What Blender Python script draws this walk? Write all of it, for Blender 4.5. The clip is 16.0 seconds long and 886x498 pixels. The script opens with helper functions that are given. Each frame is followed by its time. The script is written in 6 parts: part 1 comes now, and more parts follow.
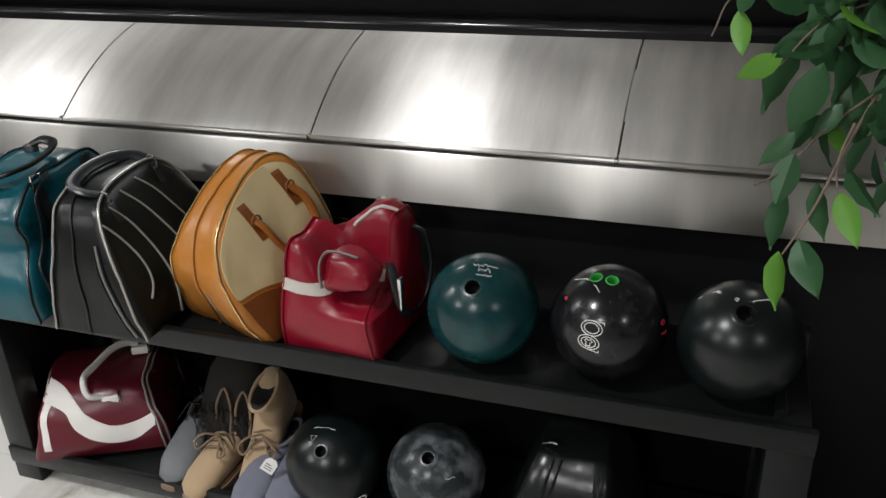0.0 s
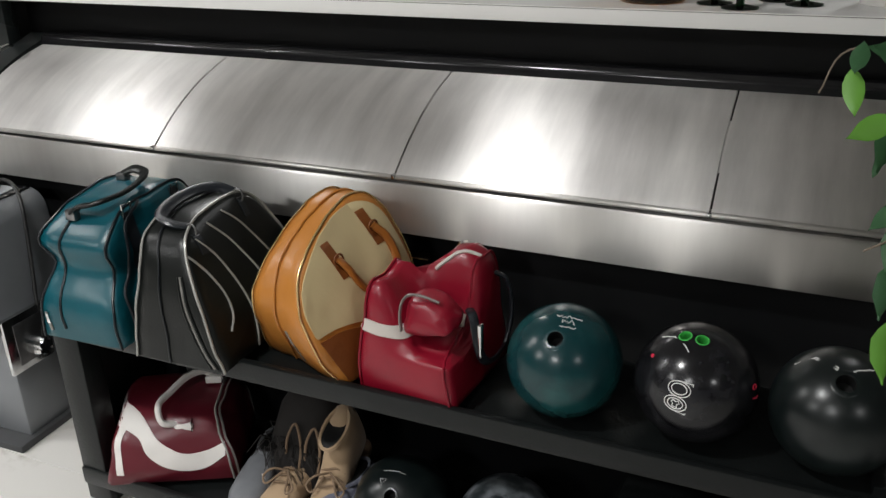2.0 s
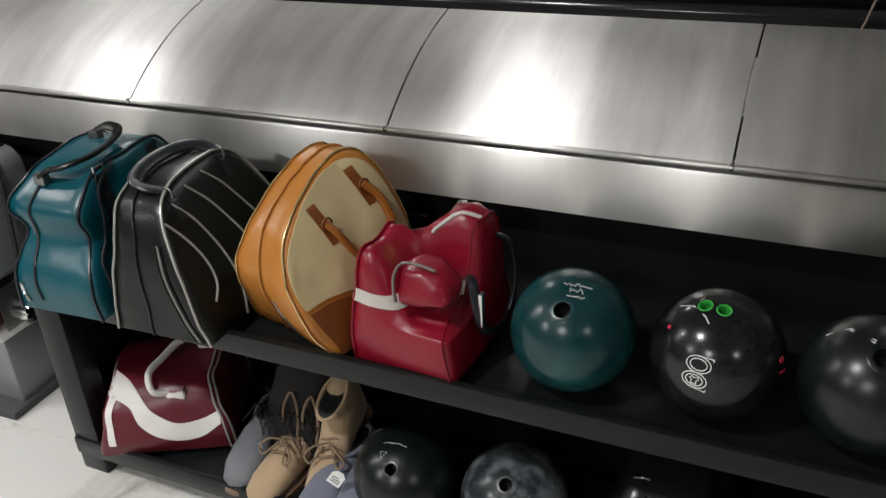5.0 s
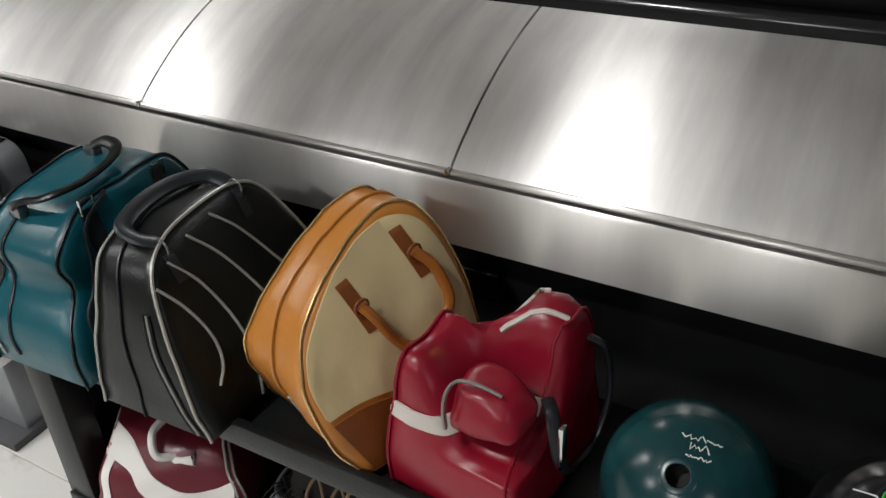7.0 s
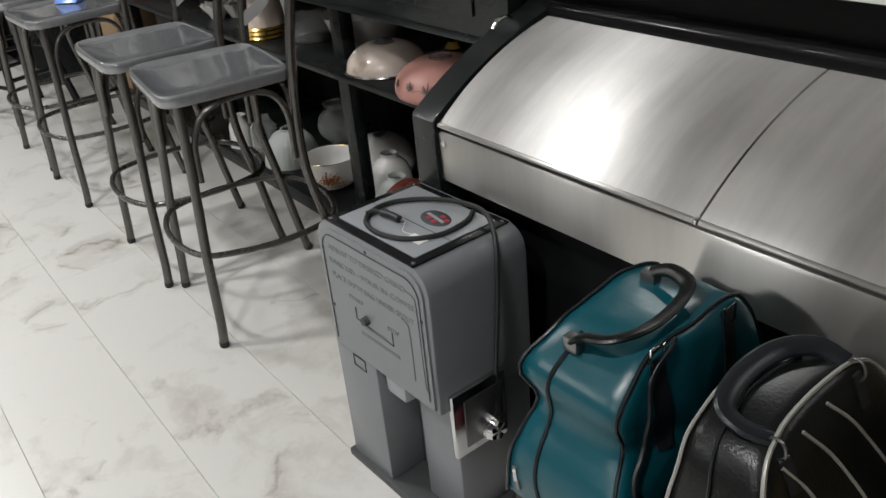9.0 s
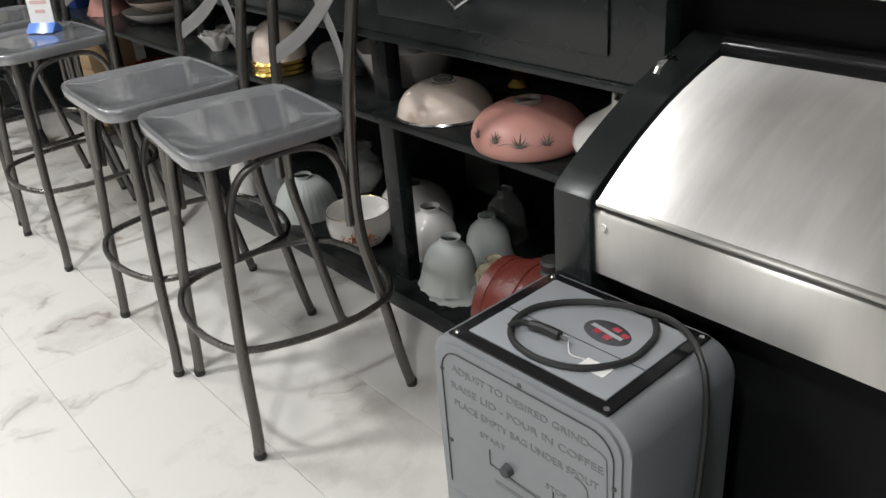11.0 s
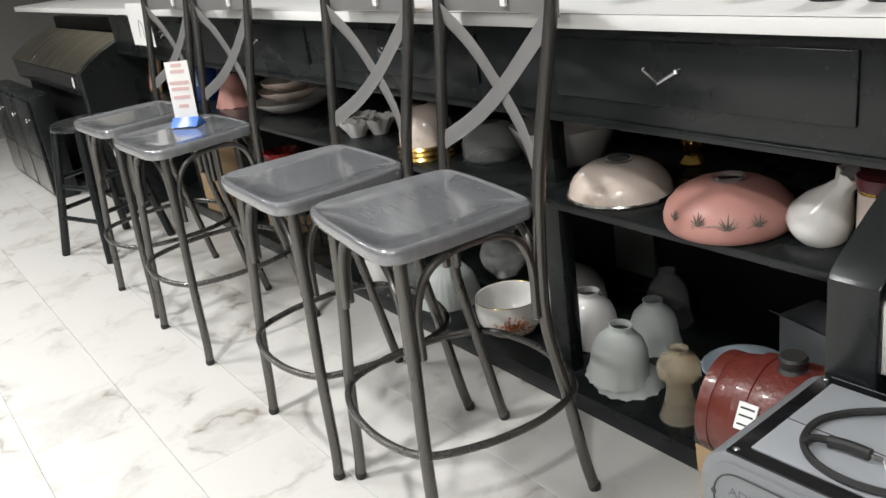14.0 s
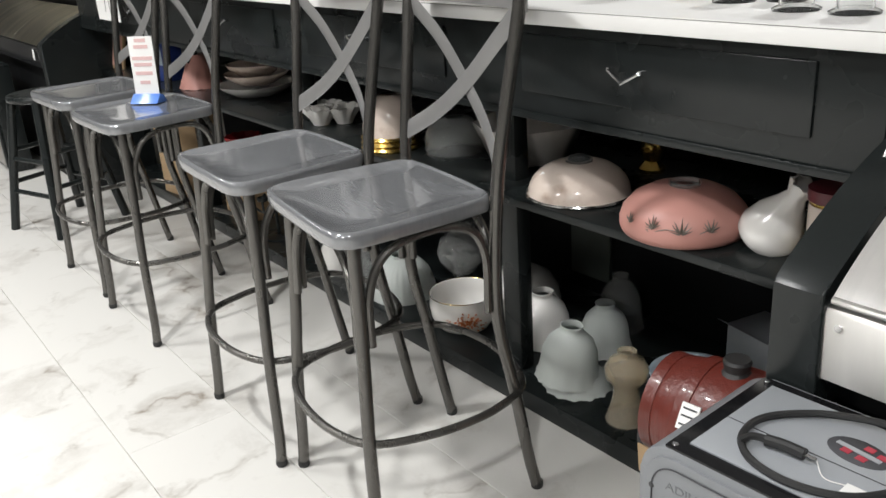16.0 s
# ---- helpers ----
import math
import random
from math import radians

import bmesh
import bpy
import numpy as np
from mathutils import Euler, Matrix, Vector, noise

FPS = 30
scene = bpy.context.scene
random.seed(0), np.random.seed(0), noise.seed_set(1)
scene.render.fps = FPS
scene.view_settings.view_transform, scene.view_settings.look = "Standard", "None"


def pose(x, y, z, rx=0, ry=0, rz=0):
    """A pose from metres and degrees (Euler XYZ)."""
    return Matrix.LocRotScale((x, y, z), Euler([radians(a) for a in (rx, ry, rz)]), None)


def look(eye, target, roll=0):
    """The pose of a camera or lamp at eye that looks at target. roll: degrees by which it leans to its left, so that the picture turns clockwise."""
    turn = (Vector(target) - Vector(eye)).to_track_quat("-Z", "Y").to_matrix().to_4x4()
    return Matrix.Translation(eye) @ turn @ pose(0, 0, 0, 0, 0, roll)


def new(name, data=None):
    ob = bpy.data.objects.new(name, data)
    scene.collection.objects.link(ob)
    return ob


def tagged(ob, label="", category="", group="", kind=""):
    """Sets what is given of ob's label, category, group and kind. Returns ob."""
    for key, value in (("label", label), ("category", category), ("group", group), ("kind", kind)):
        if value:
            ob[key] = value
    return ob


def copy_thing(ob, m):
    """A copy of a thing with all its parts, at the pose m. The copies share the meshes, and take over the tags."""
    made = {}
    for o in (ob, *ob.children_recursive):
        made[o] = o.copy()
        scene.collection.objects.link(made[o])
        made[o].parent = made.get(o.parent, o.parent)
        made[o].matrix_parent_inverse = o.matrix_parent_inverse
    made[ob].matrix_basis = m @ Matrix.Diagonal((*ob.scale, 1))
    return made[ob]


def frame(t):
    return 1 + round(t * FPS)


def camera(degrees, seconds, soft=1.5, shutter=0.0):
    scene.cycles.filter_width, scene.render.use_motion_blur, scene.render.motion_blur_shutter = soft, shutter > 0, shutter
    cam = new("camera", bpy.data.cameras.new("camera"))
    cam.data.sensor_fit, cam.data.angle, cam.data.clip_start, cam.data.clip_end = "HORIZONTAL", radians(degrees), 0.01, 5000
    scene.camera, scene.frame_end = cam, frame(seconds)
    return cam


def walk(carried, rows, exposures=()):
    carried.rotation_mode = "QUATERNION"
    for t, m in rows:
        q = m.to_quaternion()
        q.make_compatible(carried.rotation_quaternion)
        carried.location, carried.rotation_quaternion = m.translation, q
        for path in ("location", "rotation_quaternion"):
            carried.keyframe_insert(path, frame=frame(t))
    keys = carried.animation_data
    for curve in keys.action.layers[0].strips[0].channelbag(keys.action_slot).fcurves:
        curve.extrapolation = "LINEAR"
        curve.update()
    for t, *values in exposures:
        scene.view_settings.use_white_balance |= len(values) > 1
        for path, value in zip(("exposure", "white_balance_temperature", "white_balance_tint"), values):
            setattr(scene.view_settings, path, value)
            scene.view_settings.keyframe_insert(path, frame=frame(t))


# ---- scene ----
cam = camera(55.1, 16.0)
PATH = [
    (0, (0.262, 0.399, 1.37), (-0.345, 2.098, 0.506), -2.2),
    (0.5, (0.243, 0.405, 1.393), (-0.407, 2.108, 0.569), -3.0),
    (1, (0.228, 0.413, 1.394), (-0.434, 2.118, 0.586), -1.6),
    (1.5, (0.223, 0.423, 1.385), (-0.451, 2.128, 0.586), -1.1),
    (2, (0.215, 0.415, 1.386), (-0.537, 2.09, 0.594), -1.4),
    (2.5, (0.216, 0.418, 1.39), (-0.554, 2.084, 0.596), -1.9),
    (3, (0.204, 0.417, 1.377), (-0.571, 2.075, 0.57), -2.2),
    (3.5, (0.206, 0.425, 1.377), (-0.582, 2.073, 0.562), -2.6),
    (4, (0.198, 0.443, 1.382), (-0.568, 2.085, 0.535), -3.9),
    (6.5, (0.092, 0.859, 1.388), (-0.673, 2.378, 0.335), -0.6),
    (7, (-0.005, 0.958, 1.383), (-0.883, 2.414, 0.331), -2.7),
    (7.5, (-0.117, 1.035, 1.402), (-1.248, 2.304, 0.347), -5.7),
    (8, (-0.170, 1.066, 1.42), (-1.502, 2.12, 0.368), -5.7),
    (8.5, (-0.325, 1.044, 1.414), (-1.736, 2.0, 0.367), -6.2),
    (9, (-0.498, 0.955, 1.434), (-1.945, 1.957, 0.486), -5.7),
    (9.2, (-0.548, 0.959, 1.41), (-2.026, 1.957, 0.499), -5.0),
    (11.3, (-1.183, 0.987, 1.38), (-2.565, 2.119, 0.482), -5.1),
    (11.5, (-1.242, 0.967, 1.387), (-2.634, 2.117, 0.527), -5.3),
    (12, (-1.332, 0.923, 1.38), (-2.748, 2.101, 0.601), -5.1),
    (12.5, (-1.374, 0.904, 1.379), (-2.903, 1.948, 0.621), -7.1),
    (13, (-1.373, 0.881, 1.381), (-2.901, 1.918, 0.612), -7.7),
    (13.5, (-1.375, 0.868, 1.376), (-2.89, 1.929, 0.613), -7.7),
    (14, (-1.359, 0.877, 1.38), (-2.91, 1.905, 0.646), -8.3),
    (14.5, (-1.35, 0.864, 1.377), (-2.887, 1.914, 0.645), -7.8),
    (15, (-1.349, 0.867, 1.371), (-2.872, 1.928, 0.628), -6.7),
    (15.5, (-1.349, 0.865, 1.364), (-2.857, 1.953, 0.625), -5.7),
    (16, (-1.351, 0.881, 1.351), (-2.847, 1.984, 0.613), -4.0),
]
walk(cam, [(t, look(eye, target, roll)) for t, eye, target, roll in PATH],
     [(0, 0.05), (4, 0.05), (6.5, 0.05), (7.5, -0.08), (8.5, -0.25), (9.2, -0.25), (11.5, 0.15), (12.5, 0.26), (16, 0.33)])

# ---- light ----
# Even ambient fill without a source, set to lift the shadows.
world = bpy.data.worlds.new("ambient_fill")
scene.world = world
world.use_nodes = True
world.node_tree.nodes["Background"].inputs[0].default_value = (1.0, 0.97, 0.93, 1)
world.node_tree.nodes["Background"].inputs[1].default_value = 0.032


def ceiling_or_fill_spot(x, y, z, watts, size=0.16, spread=150):
    lamp = bpy.data.lights.new("ceiling_or_fill_lamp", "AREA")
    lamp.shape, lamp.size, lamp.energy = "DISK", size, watts
    lamp.color = (0.985, 0.99, 0.985)
    lamp.spread = radians(spread)
    ob = new("ceiling_or_fill_lamp", lamp)
    ob.matrix_world = pose(x, y, z)
    return ob


CEIL = 2.85
# The first three follow reflections; the rest are unseen fill added for brightness.
for x, y, watts, size in ((-1.15, 0.3, 36, 0.16), (-3.45, 0.85, 30, 0.16), (2.7, -1.2, 24, 0.2), (-5.2, 0.5, 38, 0.5), (-3.4, -1.9, 92, 0.6),
                          (-0.6, -2.3, 74, 0.6), (-7.4, 0.4, 46, 0.6), (-2.6, 3.9, 30, 0.3), (0.8, 3.9, 16, 0.3)):
    ceiling_or_fill_spot(x, y, CEIL - 0.03, watts, size)

# ---- materials ----


def material(name, colour, rough=0.5, metal=0.0, grain=0.0, scale=30.0, wear=None, wear_at=0.62, bump=0.0, bump_scale=200.0, coat=0.0,
             trans=0.0, ior=1.45, stretch=(1, 1, 1), island=False, sheen=0.0, rough_var=0.12, spec=0.5):
    """Principled surface with colour variation at two scales, uneven gloss and fine relief."""
    m = bpy.data.materials.new(name)
    m.use_nodes = True
    nt = m.node_tree
    b = nt.nodes["Principled BSDF"]
    b.inputs["Metallic"].default_value = metal
    b.inputs["IOR"].default_value = ior
    b.inputs["Coat Weight"].default_value = coat
    b.inputs["Coat Roughness"].default_value = 0.08
    b.inputs["Transmission Weight"].default_value = trans
    b.inputs["Specular IOR Level"].default_value = spec
    b.inputs["Sheen Weight"].default_value = sheen
    co = nt.nodes.new("ShaderNodeTexCoord")
    mp = nt.nodes.new("ShaderNodeMapping")
    mp.inputs["Scale"].default_value = stretch
    nt.links.new(co.outputs["Object"], mp.inputs[0])
    big = nt.nodes.new("ShaderNodeTexNoise")
    big.inputs["Scale"].default_value, big.inputs["Detail"].default_value = scale * 0.18, 4
    fine = nt.nodes.new("ShaderNodeTexNoise")
    fine.inputs["Scale"].default_value, fine.inputs["Detail"].default_value = scale, 6
    for n in (big, fine):
        nt.links.new(mp.outputs[0], n.inputs["Vector"])
    mix = nt.nodes.new("ShaderNodeMix")
    mix.data_type, mix.blend_type = "RGBA", "MIX"
    lo = tuple(c * (1 - grain) for c in colour)
    hi = tuple(min(1, c * (1 + grain)) for c in colour)
    mix.inputs[6].default_value, mix.inputs[7].default_value = (*lo, 1), (*hi, 1)
    add = nt.nodes.new("ShaderNodeMath")
    add.operation = "MULTIPLY_ADD"
    add.inputs[1].default_value = 0.55
    nt.links.new(big.outputs[0], add.inputs[0])
    half = nt.nodes.new("ShaderNodeMath")
    half.operation = "MULTIPLY"
    half.inputs[1].default_value = 0.45
    nt.links.new(fine.outputs[0], half.inputs[0])
    nt.links.new(half.outputs[0], add.inputs[2])
    nt.links.new(add.outputs[0], mix.inputs[0])
    out = mix.outputs[2]
    if wear:
        ramp = nt.nodes.new("ShaderNodeValToRGB")
        ramp.color_ramp.elements[0].position, ramp.color_ramp.elements[1].position = wear_at, wear_at + 0.09
        nt.links.new(add.outputs[0], ramp.inputs[0])
        mw = nt.nodes.new("ShaderNodeMix")
        mw.data_type = "RGBA"
        mw.inputs[7].default_value = (*wear, 1)
        nt.links.new(ramp.outputs[0], mw.inputs[0])
        nt.links.new(out, mw.inputs[6])
        out = mw.outputs[2]
    nt.links.new(out, b.inputs["Base Color"])
    r = nt.nodes.new("ShaderNodeMapRange")
    r.inputs["To Min"].default_value = max(0.02, rough * (1 - rough_var * 2))
    r.inputs["To Max"].default_value = min(1, rough * (1 + rough_var * 2))
    nt.links.new(big.outputs[0], r.inputs[0])
    nt.links.new(r.outputs[0], b.inputs["Roughness"])
    if bump:
        n3 = nt.nodes.new("ShaderNodeTexNoise")
        n3.inputs["Scale"].default_value, n3.inputs["Detail"].default_value = bump_scale, 3
        nt.links.new(mp.outputs[0], n3.inputs["Vector"])
        bp = nt.nodes.new("ShaderNodeBump")
        bp.inputs["Strength"].default_value, bp.inputs["Distance"].default_value = bump, 0.002
        nt.links.new(n3.outputs[0], bp.inputs["Height"])
        nt.links.new(bp.outputs[0], b.inputs["Normal"])
    return m


def steel(name, colour=(0.62, 0.60, 0.575), rough=0.3, cloud=0.10, streak=0.70):
    """Brushed stainless steel, brushed along the counter, with cloudy wear and smears."""
    m = material(name, colour, rough, 1.0, cloud, 9, stretch=(1, 2.0, 2.0), rough_var=cloud * 2)
    nt = m.node_tree
    b = nt.nodes["Principled BSDF"]
    b.inputs["Anisotropic"].default_value = 0.98
    tan = nt.nodes.new("ShaderNodeTangent")
    tan.direction_type, tan.axis = "RADIAL", "X"
    nt.links.new(tan.outputs[0], b.inputs["Tangent"])
    co = nt.nodes.new("ShaderNodeTexCoord")
    mp = nt.nodes.new("ShaderNodeMapping")
    mp.inputs["Scale"].default_value = (3, 420, 420)
    nz = nt.nodes.new("ShaderNodeTexNoise")
    nz.inputs["Scale"].default_value, nz.inputs["Detail"].default_value = 1.0, 3
    bp = nt.nodes.new("ShaderNodeBump")
    bp.inputs["Strength"].default_value, bp.inputs["Distance"].default_value = 0.05, 0.001
    nt.links.new(co.outputs["Object"], mp.inputs[0])
    nt.links.new(mp.outputs[0], nz.inputs["Vector"])
    nt.links.new(nz.outputs[0], bp.inputs["Height"])
    nt.links.new(bp.outputs[0], b.inputs["Normal"])
    # wiped streaks running down the sheet
    mp2 = nt.nodes.new("ShaderNodeMapping")
    mp2.inputs["Scale"].default_value = (9, 1.2, 1.2)
    wipe = nt.nodes.new("ShaderNodeTexNoise")
    wipe.inputs["Scale"].default_value, wipe.inputs["Detail"].default_value, wipe.inputs["Roughness"].default_value = 1.3, 6, 0.6
    nt.links.new(co.outputs["Object"], mp2.inputs[0])
    nt.links.new(mp2.outputs[0], wipe.inputs["Vector"])
    rr = nt.nodes.new("ShaderNodeMapRange")
    rr.inputs["From Min"].default_value, rr.inputs["From Max"].default_value = 0.3, 0.72
    rr.inputs["To Min"].default_value, rr.inputs["To Max"].default_value = streak, 1.08
    nt.links.new(wipe.outputs[0], rr.inputs[0])
    old = b.inputs["Base Color"].links[0].from_socket
    tint = nt.nodes.new("ShaderNodeMix")
    tint.data_type, tint.blend_type = "RGBA", "MULTIPLY"
    tint.inputs[0].default_value = 1.0
    nt.links.new(old, tint.inputs[6])
    nt.links.new(rr.outputs[0], tint.inputs[7])
    nt.links.new(tint.outputs[2], b.inputs["Base Color"])
    return m


def marble():
    """Polished white porcelain tile with branching grey-brown veins and cloudy stains."""
    m = bpy.data.materials.new("marble_tile")
    m.use_nodes = True
    nt = m.node_tree
    b = nt.nodes["Principled BSDF"]
    geo = nt.nodes.new("ShaderNodeNewGeometry")
    info = nt.nodes.new("ShaderNodeObjectInfo")
    shift = nt.nodes.new("ShaderNodeVectorMath")
    shift.operation = "MULTIPLY_ADD"
    rnd = nt.nodes.new("ShaderNodeCombineXYZ")
    nt.links.new(info.outputs["Random"], rnd.inputs[0])
    nt.links.new(info.outputs["Random"], rnd.inputs[2])
    shift.inputs[1].default_value = (3, 3, 3)
    nt.links.new(rnd.outputs[0], shift.inputs[0])
    nt.links.new(geo.outputs["Position"], shift.inputs[2])
    warp = nt.nodes.new("ShaderNodeTexNoise")
    warp.inputs["Scale"].default_value, warp.inputs["Detail"].default_value = 3.2, 5
    nt.links.new(shift.outputs[0], warp.inputs["Vector"])
    w2 = nt.nodes.new("ShaderNodeVectorMath")
    w2.operation = "MULTIPLY_ADD"
    w2.inputs[1].default_value = (0.55, 0.55, 0.55)
    nt.links.new(warp.outputs["Color"], w2.inputs[0])
    nt.links.new(shift.outputs[0], w2.inputs[2])
    vor = nt.nodes.new("ShaderNodeTexVoronoi")
    vor.feature = "DISTANCE_TO_EDGE"
    vor.inputs["Scale"].default_value = 2.3
    nt.links.new(w2.outputs[0], vor.inputs["Vector"])
    vein = nt.nodes.new("ShaderNodeValToRGB")
    vein.color_ramp.elements[0].position, vein.color_ramp.elements[0].color = 0.0, (1, 1, 1, 1)
    vein.color_ramp.elements[1].position, vein.color_ramp.elements[1].color = 0.045, (0, 0, 0, 1)
    nt.links.new(vor.outputs["Distance"], vein.inputs[0])
    patch = nt.nodes.new("ShaderNodeTexNoise")
    patch.inputs["Scale"].default_value, patch.inputs["Detail"].default_value = 3.4, 8
    patch.inputs["Roughness"].default_value = 0.62
    nt.links.new(w2.outputs[0], patch.inputs["Vector"])
    pr = nt.nodes.new("ShaderNodeValToRGB")
    pr.color_ramp.elements[0].position, pr.color_ramp.elements[1].position = 0.50, 0.78
    nt.links.new(patch.outputs[0], pr.inputs[0])
    where = nt.nodes.new("ShaderNodeMath")
    where.operation = "MULTIPLY"
    nt.links.new(vein.outputs[0], where.inputs[0])
    nt.links.new(pr.outputs[0], where.inputs[1])
    total = nt.nodes.new("ShaderNodeMath")
    total.operation = "MULTIPLY_ADD"
    total.inputs[1].default_value = 0.55
    total.use_clamp = True
    nt.links.new(pr.outputs[0], total.inputs[0])
    nt.links.new(where.outputs[0], total.inputs[2])
    mix = nt.nodes.new("ShaderNodeMix")
    mix.data_type = "RGBA"
    mix.inputs[6].default_value, mix.inputs[7].default_value = (0.60, 0.585, 0.555, 1), (0.21, 0.178, 0.145, 1)
    nt.links.new(total.outputs[0], mix.inputs[0])
    nt.links.new(mix.outputs[2], b.inputs["Base Color"])
    b.inputs["Roughness"].default_value = 0.32
    return m


M_FLOOR = marble()
M_GROUT = material("dark_grout", (0.40, 0.375, 0.335), 0.9, grain=0.2, scale=60)
M_STEEL = steel("brushed_steel", (0.74, 0.72, 0.70), 0.40)
M_STEEL_LIP = steel("brushed_steel_lip", (0.55, 0.535, 0.51), 0.32, 0.04, 0.90)
M_BLACK = material("black_painted_wood", (0.0115, 0.0140, 0.0140), 0.28, spec=0.42, grain=0.35, scale=26, bump=0.12, bump_scale=90, wear=(0.024, 0.026, 0.025), wear_at=0.66)
M_BLACK_GLOSS = material("black_gloss_trim", (0.008, 0.008, 0.009), 0.16, grain=0.2)
M_BLACK_SOFT = material("black_matt_panel", (0.0035, 0.0038, 0.0042), 0.55, grain=0.3, spec=0.2)
M_RACK = material("dark_rack_paint", (0.0075, 0.0088, 0.0088), 0.32, spec=0.3, grain=0.35, scale=40, bump=0.25, bump_scale=160, wear=(0.018, 0.019, 0.018), wear_at=0.67)
M_GREY_GREEN = material("dull_grey_green", (0.05, 0.06, 0.052), 0.6, grain=0.2)
M_WHITE = material("white_laminate", (0.80, 0.79, 0.77), 0.4, grain=0.04, scale=14)
M_SEAM = material("laminate_seam", (0.09, 0.07, 0.06), 0.6)
M_UNSEEN_WALL = material("unseen_wall_grey", (0.20, 0.195, 0.185), 0.85, grain=0.05, scale=8)
M_UNSEEN_CEIL = material("unseen_ceiling_grey", (0.30, 0.29, 0.28), 0.9, grain=0.05, scale=8)
M_GUN = material("gunmetal_lacquer", (0.125, 0.120, 0.112), 0.27, 0.75, grain=0.35, scale=45, bump=0.08, bump_scale=120, stretch=(1, 1, 0.25))
M_SEAT = material("brushed_grey_lacquer", (0.235, 0.24, 0.25), 0.16, 0.35, grain=0.32, scale=22, stretch=(0.35, 5, 1), coat=0.6)
M_BAND = material("satin_grey_band", (0.27, 0.265, 0.26), 0.38, 0.45, grain=0.12, scale=40)
M_CHROME = material("chrome", (0.62, 0.62, 0.62), 0.14, 1.0, grain=0.15, scale=50)
M_RUBBER = material("black_rubber", (0.018, 0.018, 0.018), 0.5, grain=0.2)
M_TAG = material("white_paper_tag", (0.75, 0.74, 0.72), 0.8, grain=0.04)
M_INK = material("dark_ink", (0.05, 0.05, 0.055), 0.7)

# ---- builders ----


def mesh_of(name, bm, mat, angle=35):
    me = bpy.data.meshes.new(name)
    bmesh.ops.recalc_face_normals(bm, faces=bm.faces)
    for f in bm.faces:
        f.smooth = True
    bm.to_mesh(me)
    bm.free()
    me.set_sharp_from_angle(angle=radians(angle))
    me.materials.append(mat)
    return me


def part(name, bm, mat, parent=None, label="", angle=35, m=None):
    ob = new(name, mesh_of(name, bm, mat, angle))
    ob.parent = parent
    if m is not None:
        ob.matrix_basis = m
    return tagged(ob, label)


def thing(name, m, label, category, group="", kind=""):
    ob = new(name)
    ob.empty_display_size = 0.1
    ob.matrix_basis = m
    return tagged(ob, label, category, group, kind)


def box(x0, x1, y0, y1, z0, z1, bevel=0.004, seg=2, bm=None):
    bm = bm or bmesh.new()
    r = bmesh.ops.create_cube(bm, size=1)
    bmesh.ops.transform(bm, verts=r["verts"], matrix=Matrix.LocRotScale(((x0 + x1) / 2, (y0 + y1) / 2, (z0 + z1) / 2), None, (x1 - x0, y1 - y0, z1 - z0)))
    if bevel:
        es = list({e for v in r["verts"] for e in v.link_edges})
        bmesh.ops.bevel(bm, geom=es, offset=bevel, segments=seg, affect="EDGES", profile=0.5)
    return bm


def lathe(profile, seg=40, wave=0, amp=0.0, bm=None, close=True):
    """Turned body from (radius, height) pairs; wave and amp ruffle or pleat it, most where the third number of a pair is 1."""
    bm = bm or bmesh.new()
    rings = []
    for p in profile:
        r, z = p[0], p[1]
        k = p[2] if len(p) > 2 else 0
        if r < 1e-5:
            rings.append([bm.verts.new((0, 0, z))])
            continue
        ring = []
        for i in range(seg):
            a = 2 * math.pi * i / seg
            rr = r * (1 + amp * k * math.cos(wave * a))
            ring.append(bm.verts.new((rr * math.cos(a), rr * math.sin(a), z + (amp * k * r * 0.5 * math.sin(wave * a)))))
        rings.append(ring)
    for a, b in zip(rings, rings[1:]):
        if len(a) == 1 and len(b) == 1:
            continue
        for i in range(seg):
            j = (i + 1) % seg
            if len(a) == 1:
                bm.faces.new((a[0], b[i], b[j]))
            elif len(b) == 1:
                bm.faces.new((a[i], a[j], b[0]))
            else:
                bm.faces.new((a[i], a[j], b[j], b[i]))
    return bm


def spline(points, per=8, closed=False):
    """Points on a smooth curve through the given ones."""
    P = [Vector(p) for p in points]
    n = len(P)
    out = []
    for i in range(n if closed else n - 1):
        p1, p2 = P[i], P[(i + 1) % n]
        p0 = P[i - 1] if closed or i else p1 * 2 - p2
        p3 = P[(i + 2) % n] if closed or i + 2 < n else p2 * 2 - p1
        for k in range(per):
            t = k / per
            out.append(0.5 * ((2 * p1) + (p2 - p0) * t + (2 * p0 - 5 * p1 + 4 * p2 - p3) * t * t + (3 * p1 - p0 - 3 * p2 + p3) * t ** 3))
    if not closed:
        out.append(P[-1])
    return out


